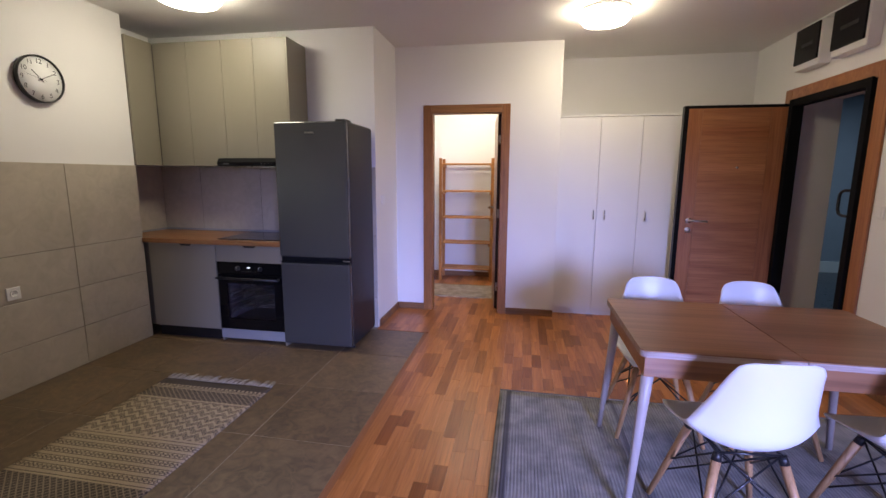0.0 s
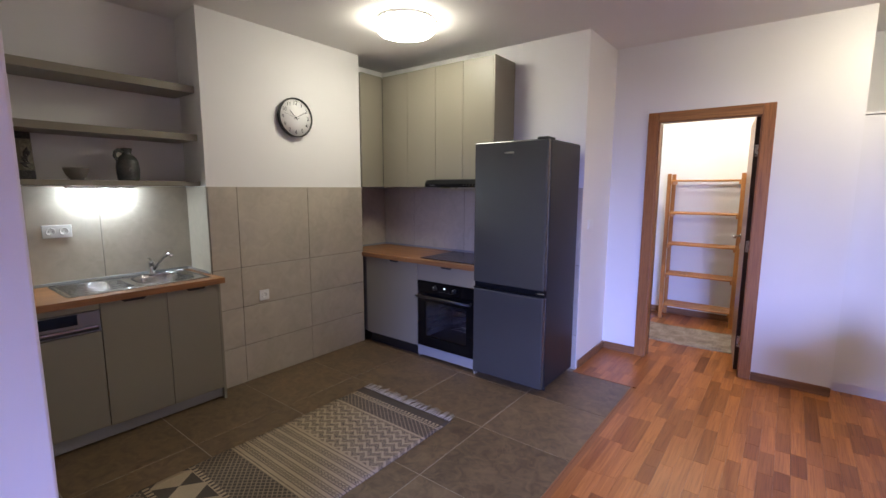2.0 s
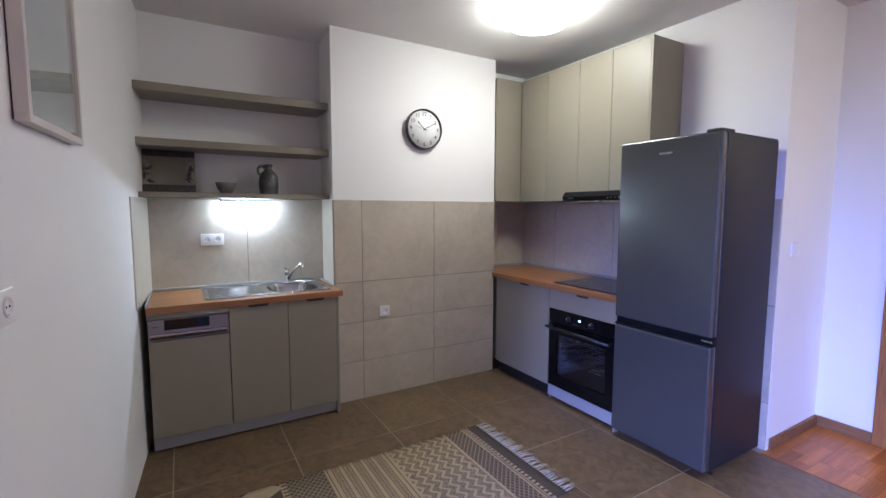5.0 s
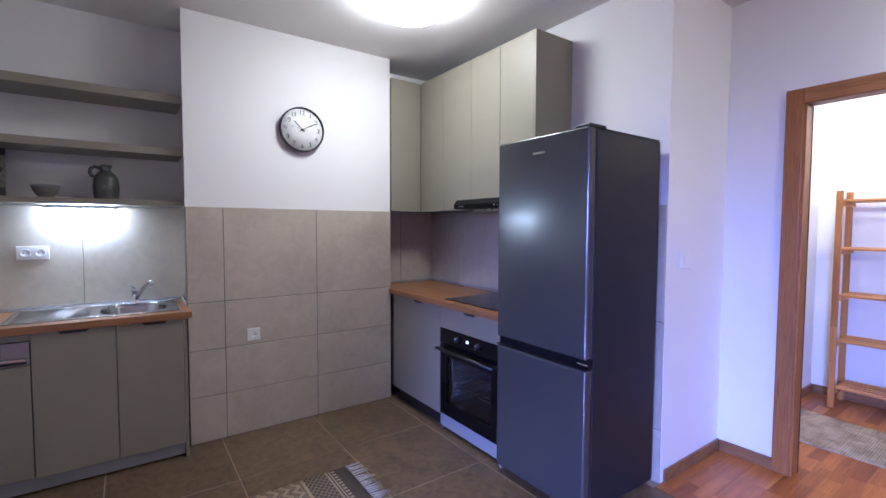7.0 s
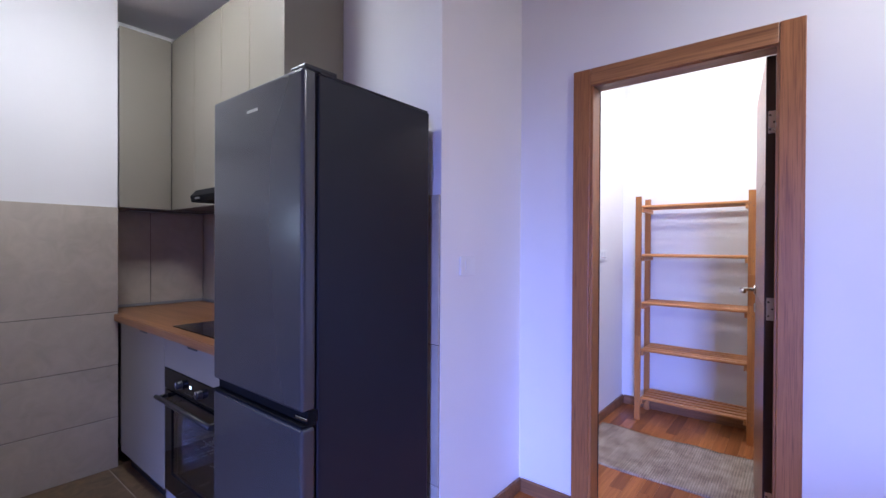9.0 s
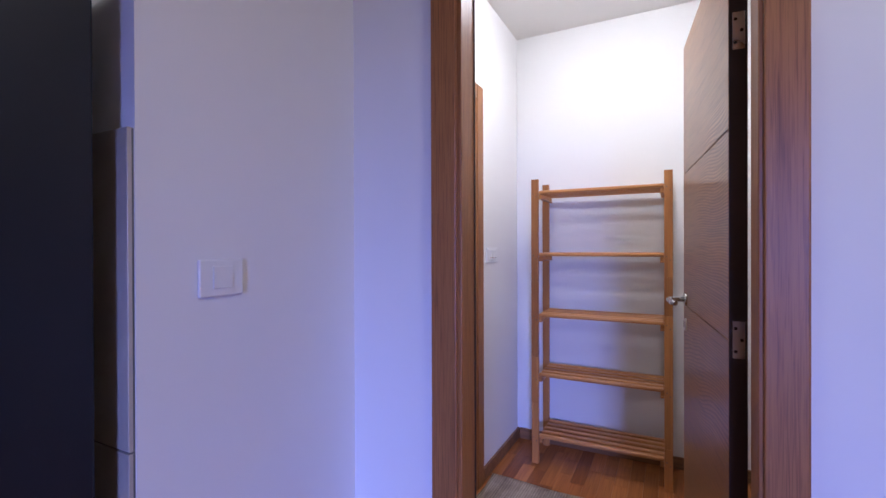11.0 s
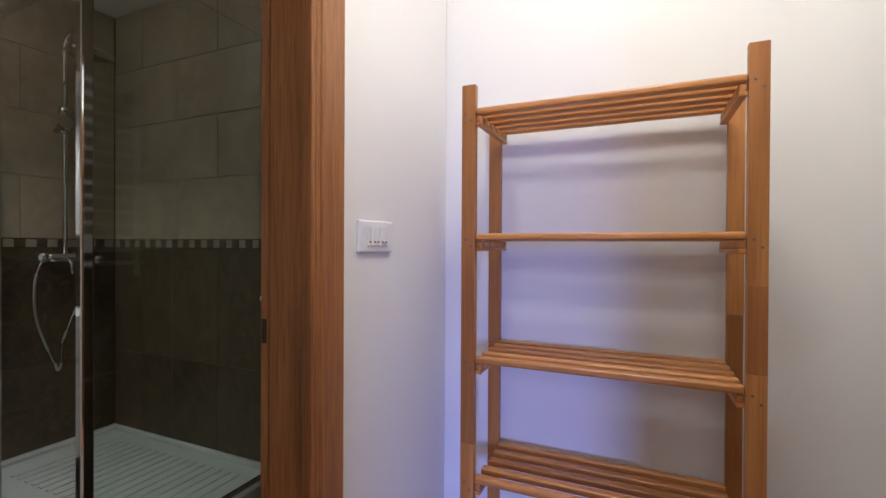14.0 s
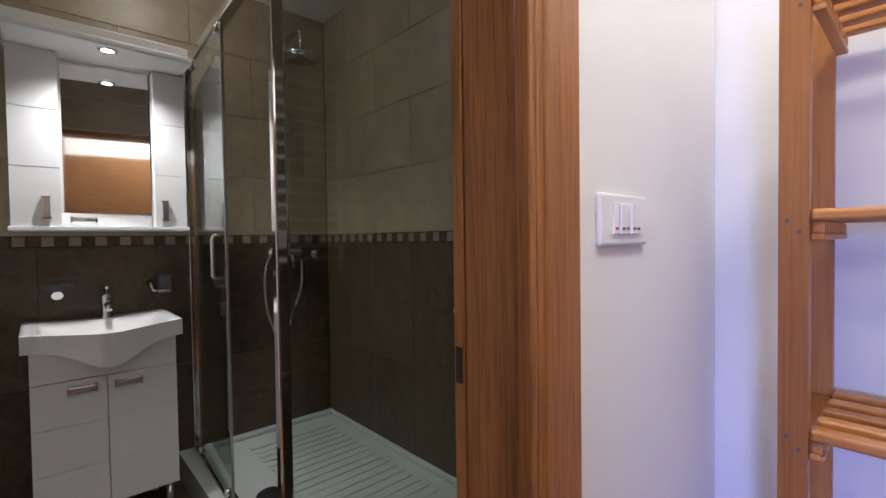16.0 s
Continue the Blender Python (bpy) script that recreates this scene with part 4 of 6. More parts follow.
def shelf_items():
    t = thing("decor_tray", (-2.42, 1.36, 1.522), "dark patterned decor tray leaning on the wall", "tray")
    m = Matrix.Translation((-2.47, 1.358, 1.5225)) @ Matrix.Rotation(radians(-9), 4, "Y")
    M_DARKPAT = stone("dark_ornament", (0.010, 0.010, 0.012), (0.004, 0.004, 0.005), (0.17, 0.16, 0.14), 0.4, 16, 0.6, 0)
    M_PALEPAT = stone("pale_ornament", (0.26, 0.23, 0.16), (0.04, 0.04, 0.03), (0.45, 0.42, 0.33), 0.35, 20, 0.5, 0)
    w, hh = 0.306, 0.272
    for z0, z1 in ((0, 0.05), (hh - 0.04, hh)):
        part("frame_band", moved(box(B(), 0, 0.018, -w / 2, w / 2, z0, z1, 0.003), m), M_DARKPAT, t)
    for v0, v1 in ((-w / 2, -w / 2 + 0.055), (w / 2 - 0.05, w / 2)):
        part("floral_border", moved(box(B(), 0, 0.014, v0, v1, 0.05, hh - 0.04), m), M_PALEPAT, t)
    part("panel", moved(box(B(), 0, 0.009, -w / 2 + 0.055, w / 2 - 0.05, 0.05, hh - 0.04), m), surface("tray_panel", (0.17, 0.155, 0.105), 0.3, vary=0.2, scale=9), t, "plain olive-grey panel")
    r = random.Random(5)
    for side in (-1, 1):
        for i in range(7):
            bm = B()
            a, ln = r.uniform(0, 6.3), r.uniform(0.02, 0.035)
            c = Vector((0.0155, side * 0.115 + r.uniform(-0.015, 0.02), 0.09 + r.uniform(-0.03, 0.07)))
            d = Vector((0, math.cos(a), math.sin(a))) * ln
            n = Vector((0, -math.sin(a), math.cos(a))) * ln * 0.3
            vs = [bm.verts.new(m @ q) for q in (c - d, c - n, c + d, c + n)]
            ws = [bm.verts.new(m @ (q + Vector((0.003, 0, 0)))) for q in (c - d * 0.8, c - n * 0.7, c + d * 0.8, c + n * 0.7)]
            bm.faces.new(ws)
            for k in range(4):
                bm.faces.new((vs[k], vs[(k + 1) % 4], ws[(k + 1) % 4], ws[k]))
            part("leaf_ornament", bm, M_DARKPAT, t)
    t = thing("bowl", (-2.40, 1.685, 1.522), "small grey-brown ceramic bowl on the shelf", "bowl")
    M_CLAY = surface("grey_glaze", (0.17, 0.155, 0.14), 0.35, vary=0.15, scale=20)
    part("shell", lathe(B(), [(0, 0.0), (0.034, 0.0), (0.036, 0.006), (0.052, 0.028), (0.064, 0.06), (0.066, 0.072), (0.063, 0.072), (0.06, 0.06), (0.046, 0.026), (0.0, 0.012)], (-2.40, 1.685, 1.5225), 36), M_CLAY, t)
    t = thing("jug", (-2.41, 1.95, 1.522), "ribbed grey stoneware jug with a loop handle", "jug")
    M_JUG = surface("jug_glaze", (0.075, 0.078, 0.07), 0.25, vary=0.35, scale=16)
    prof = [(0, 0.0), (0.055, 0.0)]
    for i in range(15):
        z = 0.006 + i * 0.0085
        r0 = 0.060 + 0.006 * math.sin(i / 14 * math.pi)
        prof += [(r0, z), (r0 - 0.0022, z + 0.004)]
    prof += [(0.05, 0.145), (0.032, 0.162), (0.025, 0.17), (0.025, 0.185), (0.03, 0.192), (0.032, 0.204), (0.024, 0.206), (0.02, 0.18), (0, 0.17)]
    part("body", lathe(B(), prof, (-2.41, 1.955, 1.5225), 36), M_JUG, t)
    part("handle", sweep(B(), [(-2.405, 1.93, 1.705), (-2.395, 1.905, 1.715), (-2.39, 1.885, 1.70), (-2.39, 1.882, 1.675), (-2.392, 1.895, 1.652)], 0.010, 12), M_JUG, t)


shelf_items()


def text_mesh(body, size, m, depth=0.001):
    cu = bpy.data.curves.new("text", "FONT")
    cu.body, cu.size, cu.align_x, cu.align_y, cu.extrude = body, size, "CENTER", "CENTER", depth
    ob = bpy.data.objects.new("text", cu)
    scene.collection.objects.link(ob)
    bpy.context.view_layer.update()
    me = bpy.data.meshes.new_from_object(ob.evaluated_get(bpy.context.evaluated_depsgraph_get()))
    bpy.data.objects.remove(ob)
    bpy.data.curves.remove(cu)
    bm = bmesh.new()
    bm.from_mesh(me)
    bpy.data.meshes.remove(me)
    return moved(bm, m)


def clock():
    c = (-2.176, 3.05, 2.03)
    m = facing(c, (1, 0, 0))
    t = thing("wall_clock", c, "round black wall clock with a white dial", "clock")
    R = 0.152
    part("rim", lathe(B(), [(R - 0.004, 0.0), (R, 0.004), (R, 0.032), (R - 0.003, 0.036), (R - 0.008, 0.036), (R - 0.010, 0.028), (R - 0.010, 0.0)], seg=64, m=m), M_BLACK, t)
    d = part("dial", lathe(B(), [(0, 0.022), (R - 0.0095, 0.022), (R - 0.0095, 0.001)], seg=64, m=m), M_DIAL, t)
    for k in range(1, 13):
        a = radians(90 - 30 * k)
        part("numeral", text_mesh(str(k), 0.041, m @ Matrix.Translation((0.113 * math.cos(a), 0.113 * math.sin(a), 0.0225)), 0.0004), M_NUM, d)
    for name, ang, back, ln, w, z in (("hour_hand", 315, 0.02, 0.075, 0.0045, 0.026), ("minute_hand", 61, 0.022, 0.105, 0.0035, 0.029), ("second_hand", 283, 0.03, 0.105, 0.0012, 0.032)):
        a = radians(90 - ang)
        part(name, moved(box(B(), -back, ln, -w / 2, w / 2, z, z + 0.0012), m @ Matrix.Rotation(a, 4, "Z")), M_NUM, d)
    part("hub", lathe(B(), [(0, 0.035), (0.005, 0.035), (0.006, 0.024)], seg=16, m=m), M_NUM, d)


clock()


def ceiling_lamp(at, r, label, glass=None):
    x, y, z = at
    t = thing("ceiling_lamp", at, label, "lamp", "round ceiling lamps")
    part("base_plate", lathe(B(), [(0, 0), (r * 0.98, 0), (r * 0.98, -0.02), (r * 0.8, -0.022), (0, -0.022)], at, 48), M_PLAST, t)
    part("shade", lathe(B(), [(r * 0.97, -0.0205), (r, -0.035), (r * 0.985, -0.066), (r * 0.86, -0.094), (r * 0.5, -0.11), (0, -0.114)], at, 48), glass or M_LAMP, t, "glowing opal glass dome")
    for k in range(3):
        a = radians(35 + 120 * k)
        m = Matrix.Translation(at) @ Matrix.Rotation(a, 4, "Z")
        bm = box(B(), r * 0.96, r + 0.014, -0.009, 0.009, -0.016, -0.010, 0.002)
        box(bm, r + 0.008, r + 0.014, -0.009, 0.009, -0.05, -0.016, 0.002)
        part("clip", moved(bm, m), M_CHROME, t, "small chrome holding clip")


ceiling_lamp((-1.27, 3.38, H), 0.215, "round opal glass ceiling lamp in the kitchen")
ceiling_lamp((1.585, 4.27, H), 0.19, "round opal glass ceiling lamp near the table", M_LAMP_LIV)
ceiling_lamp((0.36, 5.85, 2.622), 0.175, "round opal glass ceiling lamp in the hall", M_LAMP_HALL)
ceiling_lamp((-1.95, 5.92, 2.52), 0.13, "small round opal glass ceiling lamp in the bathroom", M_LAMP_BATH)


def picture_box():
    """Deep frame hung on the slightly skewed kitchen side wall."""
    m = Matrix.Translation((-0.526, 1.0772, 1.63)) @ Matrix.Rotation(math.pi - 0.072, 4, "Z")
    t = thing("picture_frame", (-0.75, 1.10, 1.63), "deep pale wooden frame with glass on the wall", "picture")
    L, hh, d, w = 0.465, 0.68, 0.034, 0.02
    M_FR = surface("pale_frame", (0.62, 0.58, 0.53), 0.5, vary=0.06)
    for q in ((0, L, 0, w), (0, L, hh - w, hh), (0, w, w, hh - w), (L - w, L, w, hh - w)):
        part("rail", moved(box(B(), q[0], q[1], -d, -0.004, q[2], q[3], 0.001), m), M_FR, t)
    part("backing", moved(box(B(), 0.003, L - 0.003, -0.004, -0.0005, 0.003, hh - 0.003), m), M_BLACK, t)
    part("print", moved(box(B(), w, L - w, -0.012, -0.008, w, hh - w), m), surface("print_grey", (0.30, 0.32, 0.33), 0.7, vary=0.3, scale=5), t, "grey print behind the glass")
    pane = part("glass", moved(box(B(), w, L - w, -0.027, -0.024, w, hh - w), m), clear("picture_glass"), t)
    pane.visible_shadow = False


picture_box()


# ---------------------------------------------------------------- living side
def wardrobe():
    xs = (1.352, 1.735, 2.118, 2.50, 2.885)
    for i, (a, b) in enumerate(zip(xs, xs[1:])):
        t = thing("wardrobe", ((a + b) / 2, 5.4, 0), "tall white wardrobe unit with a plain door", "wardrobe", "row of wardrobe units")
        part("body", box(B(), a + 0.001, b - 0.001, 5.141, 5.718, 0.07, 1.985), M_WARD, t)
        d = part("door", box(B(), a + 0.0015, b - 0.0015, 5.12, 5.14, 0.075, 1.982, 0.0015), M_WARD, t)
        part("plinth", box(B(), a + 0.001, b - 0.001, 5.155, 5.17, 0.0, 0.069), M_WARD, t)
        hx = b - 0.03 if i == 0 else a + 0.075 if i == 1 else a + 0.07
        bm = sweep(B(), [(hx, 5.12, 1.082), (hx, 5.098, 1.082), (hx, 5.096, 1.078), (hx, 5.096, 1.0), (hx, 5.098, 0.996), (hx, 5.12, 0.996)], 0.006, 10)
        part("handle", bm, M_SATIN, d, "small metal bow handle")
    t = thing("white_board", (2.1, 5.4, 1.985), "white top board over the wardrobe", "wardrobe top")
    part("board", box(B(), 1.352, 2.885, 5.112, 5.718, 1.986, 2.003, 0.001), M_WARD, t)


wardrobe()


def entry():
    t = thing("entrance_frame", (XE, 4.46, 0), "brown veneered trim with a black steel frame", "door frame")
    x0, x1 = XE - 0.018, XE
    part("architrave", box(B(), x0, x1, 4.99, 5.09, 0, 2.17, 0.004), M_ENTRY_Z, t)
    part("architrave", box(B(), x0, x1, 3.9, 4.01, 0, 2.17, 0.004), M_ENTRY_Z, t)
    part("head_architrave", box(B(), x0, x1 - 0.001, 4.0105, 4.9895, 2.07, 2.17, 0.004), M_ENTRY, t)
    bm = box(B(), XE - 0.03, 3.36, 4.94, 4.994, 0, 2.079, 0.002)
    part("steel_jamb", bm, M_MATT, t, "black steel jamb")
    part("steel_jamb", box(B(), XE - 0.03, 3.36, 4.036, 4.09, 0, 2.079, 0.002), M_MATT, t, "black steel jamb")
    part("steel_head", box(B(), XE - 0.028, 3.36, 4.0905, 4.9395, 2.02, 2.079, 0.002), M_MATT, t, "black steel head")
    t = thing("entrance_door", (2.87, 5.0, 0.01), "brown veneered entrance door standing wide open", "door")
    x0, x1, yf = 2.425, 3.262, 4.978
    part("core", box(B(), x0 + 0.002, x1 - 0.002, yf + 0.006, yf + 0.06, 0.012, 2.045), M_BLACK, t, "black steel door core")
    bm = box(B(), x0, x0 + 0.038, yf - 0.002, yf + 0.0055, 0.012, 2.047, 0.002)
    box(bm, x0 + 0.038, x1, yf - 0.002, yf + 0.0055, 2.022, 2.047, 0.002)
    part("edge_profile", bm, M_MATT, t, "black metal edge profile")
    part("stile", box(B(), x0 + 0.039, x0 + 0.155, yf, yf + 0.0055, 0.014, 2.021), M_ENTRY_Z, t)
    part("stile", box(B(), x1 - 0.125, x1, yf, yf + 0.0055, 0.014, 2.021), M_ENTRY_Z, t)
    part("panel", box(B(), x0 + 0.157, x1 - 0.127, yf + 0.001, yf + 0.0055, 0.014, 2.021), M_ENTRY, t)
    m = facing((2.537, yf, 1.015), (0, -1, 0))
    r = part("rose", lathe(B(), [(0, 0.008), (0.024, 0.008), (0.027, 0.005), (0.027, 0)], seg=28, m=m), M_SATIN, t, "satin handle rose")
    part("lever", sweep(B(), [(2.537, yf - 0.006, 1.015), (2.537, yf - 0.045, 1.015), (2.565, yf - 0.055, 1.015), (2.60, yf - 0.057, 1.015), (2.685, yf - 0.055, 1.012)], 0.009, 12), M_SATIN, r)
    k = part("keyhole_rose", lathe(B(), [(0, 0.008), (0.024, 0.008), (0.027, 0.005), (0.027, 0)], seg=28, m=facing((2.537, yf, 0.925), (0, -1, 0))), M_SATIN, t)
    part("slot", box(B(), 2.554, 2.56, yf - 0.0095, yf - 0.0078, 0.912, 0.938), M_BLACK, k)
    part("spyhole", lathe(B(), [(0, 0.004), (0.008, 0.006), (0.012, 0.003), (0.012, 0)], seg=20, m=facing((2.905, yf, 1.50), (0, -1, 0))), M_CHROME, t)
    part("latch", rod(B(), (x0 - 0.006, yf + 0.03, 0.97), (x0 + 0.01, yf + 0.03, 0.97), 0.008), M_CHROME, t)
    for z in (0.25, 1.75):
        part("hinge", rod(B(), (x1 + 0.004, yf - 0.006, z), (x1 + 0.004, yf - 0.006, z + 0.1), 0.008), M_BLACK, t)
    t = thing("outer_door", (3.52, 4.07, 0), "dark folded outer leaf with a black pull handle", "door")
    part("leaf", box(B(), 3.365, 3.67, 4.092, 4.155, 0.004, 2.015, 0.002), M_MATT, t)
    part("pull_handle", sweep(B(), [(3.40, 4.155, 1.32), (3.40, 4.355, 1.32), (3.40, 4.39, 1.305), (3.40, 4.405, 1.275), (3.40, 4.405, 1.175), (3.40, 4.39, 1.145), (3.40, 4.355, 1.13), (3.40, 4.155, 1.13)], 0.011, 10), M_BLACK, t)
    for y0, y1 in ((4.555, 4.88), (4.06, 4.42)):
        t = thing("fuse_box", (XE, (y0 + y1) / 2, 2.31), "white fuse box with a dark tinted cover", "fuse box", "fuse boxes above the entrance")
        part("housing", box(B(), XE - 0.085, XE, y0, y1, 2.283, 2.612, 0.008, 3), M_PLAST, t)
        c = part("cover", box(B(), XE - 0.098, XE - 0.0852, y0 + 0.014, y1 - 0.006, 2.328, 2.603, 0.004), M_BLACKG, t, "dark tinted cover")
        part("breaker_row", box(B(), XE - 0.1, XE - 0.0982, y0 + 0.08, y1 - 0.1, 2.45, 2.475), M_BLACK, c)


entry()


def table():
    t = thing("dining_table", (2.11, 2.67, 0), "walnut laminate extending table on pale round legs", "table")
    for a, b in ((1.492, 2.064), (2.068, 2.642)):
        end, seam, r = (a, b, 0.03) if a < 2 else (b, a, -0.03)
        pts = [(seam, 2.232)]
        pts += [(end + r - r * math.sin(k * math.pi / 12), 2.261 - 0.03 * math.cos(k * math.pi / 12)) for k in range(7)]
        pts += [(end + r - r * math.cos(k * math.pi / 12), 2.966 + 0.03 * math.sin(k * math.pi / 12)) for k in range(7)]
        pts.append((seam, 2.995))
        if end > seam:
            pts.reverse()
        top = part("tabletop", prism(B(), pts, 0.7455, 0.75), M_TABLE, t)
        part("edge_layer", prism(B(), pts, 0.722, 0.7453), M_TABLE_EDGE, top, "layered ply edge, paled with painted window sheen")
    for q in ((1.512, 2.621, 2.251, 2.271), (1.512, 2.621, 2.954, 2.974), (1.512, 1.530, 2.271, 2.954), (2.603, 2.621, 2.271, 2.954)):
        part("apron", box(B(), *q, 0.635, 0.721, 0.002), M_TABLE, t)
    for x, y in ((1.544, 2.288), (1.544, 2.935), (2.589, 2.288), (2.589, 2.935)):
        sx, sy = (-1 if x < 2 else 1), (-1 if y < 2.6 else 1)
        part("leg", sweep(B(), [(x + sx * 0.055, y + sy * 0.02, 0.006), (x + sx * 0.02, y, 0.45), (x, y, 0.72)], [0.014, 0.021, 0.026], 18), M_LEGGREY, t, "pale round tapered leg")


table()


def chair_shell(bm):
    """One-piece bucket shell: seat and back in one sheet, with rolled sides; faces +y."""
    prof = [(0.205, 0.425), (0.20, 0.440), (0.16, 0.447), (0.08, 0.437), (0.0, 0.428), (-0.08, 0.428), (-0.145, 0.445), (-0.185, 0.49), (-0.205, 0.56), (-0.222, 0.64), (-0.238, 0.72), (-0.247, 0.768), (-0.250, 0.795), (-0.252, 0.808), (-0.253, 0.815)]
    wid = [0.16, 0.18, 0.205, 0.224, 0.232, 0.232, 0.229, 0.219, 0.200, 0.178, 0.157, 0.146, 0.134, 0.118, 0.090]
    lift = [0.0, 0.004, 0.018, 0.045, 0.07, 0.085, 0.085, 0.06, 0.035, 0.02, 0.010, -0.002, -0.006, -0.006, -0.004]
    fwd = [0, 0, 0, 0, 0.0, 0.01, 0.04, 0.07, 0.075, 0.06, 0.045, 0.035, 0.03, 0.025, 0.02]
    n = 21
    cols = [[y, z, w, l, f] for (y, z), w, l, f in zip(prof, wid, lift, fwd)]
    smooth = []
    for i in range(len(cols) - 1):
        q = [cols[max(0, min(len(cols) - 1, i + k))] for k in (-1, 0, 1, 2)]
        for s in range(3):
            u = s / 3
            smooth.append([0.5 * (2 * b + (c - a) * u + (2 * a - 5 * b + 4 * c - d) * u * u + (3 * b - a - 3 * c + d) * u ** 3) for a, b, c, d in zip(*q)])
    smooth.append(cols[-1])
    rows = []
    for y, z, w, l, f in smooth:
        row = []
        for i in range(n):
            u = i / (n - 1) * 2 - 1
            k = abs(u) ** 2.4
            row.append(Vector((w * u, y + f * k, z + l * k)))
        rows.append(row)
    top = [[bm.verts.new(p) for p in r] for r in rows]
    for a in range(len(rows) - 1):
        for i in range(n - 1):
            bm.faces.new((top[a][i], top[a][i + 1], top[a + 1][i + 1], top[a + 1][i])).smooth = True
    bmesh.ops.recalc_face_normals(bm, faces=bm.faces[:])
    bmesh.ops.solidify(bm, geom=bm.faces[:], thickness=0.007)
    for f in bm.faces:
        f.smooth = True
    return bm


def chairs():
    t = thing("dining_chair", (0, 0, 0), "white moulded chair on beech legs at the table", "chair", "chairs round the table")
    s = part("shell", chair_shell(B()), M_CHAIR, t)
    tops = {}
    for sx in (-1, 1):
        for sy in (-1, 1):
            a, b = Vector((sx * 0.11, sy * 0.105 - 0.01, 0.415)), Vector((sx * 0.215, sy * 0.215 - 0.02, 0.0))
            tops[sx, sy] = (a, b)
            leg = part("leg", sweep(B(), [b, b.lerp(a, 0.5), b.lerp(a, 0.93)], [0.011, 0.0145, 0.0165], 12), M_BEECH, t, "turned beech leg")
            part("socket", sweep(B(), [b.lerp(a, 0.93), a], [0.0175, 0.016], 10), M_BLACK, leg)
    wire = lambda a, b, r: part("brace_wire", rod(B(), a, b, r, seg=6), M_BLACK, t, "black steel wire")
    for p, q in (((-1, -1), (1, 1)), ((1, -1), (-1, 1))):
        wire(tops[p][1].lerp(tops[p][0], 0.35), tops[q][0], 0.004)
        wire(tops[q][1].lerp(tops[q][0], 0.35), tops[p][0], 0.004)
    for p, q in (((-1, -1), (-1, 1)), ((1, -1), (1, 1)), ((-1, -1), (1, -1)), ((-1, 1), (1, 1))):
        wire(tops[p][0], tops[q][0], 0.005)
        wire(tops[p][1].lerp(tops[p][0], 0.5), tops[q][0], 0.004)
        wire(tops[q][1].lerp(tops[q][0], 0.5), tops[p][0], 0.004)
    t.matrix_basis = pose(1.785, 3.035, 0.006, 0, 0, 178)
    copy_thing(t, pose(2.315, 3.015, 0.006, 0, 0, 183))
    copy_thing(t, pose(1.852, 2.25, 0.006, 0, 0, 5))
    copy_thing(t, pose(2.465, 2.25, 0.006, 0, 0, 5))


chairs()


# ---------------------------------------------------------------- pattern helpers for woven rugs
def math_node(nt, op, a, b=None, c=None):
    n = nt.nodes.new("ShaderNodeMath")
    n.operation = op
    for i, v in enumerate((a, b, c)):
        if v is None:
            continue
        if isinstance(v, (int, float)):
            n.inputs[i].default_value = v
        else:
            nt.links.new(v, n.inputs[i])
    return n.outputs[0]


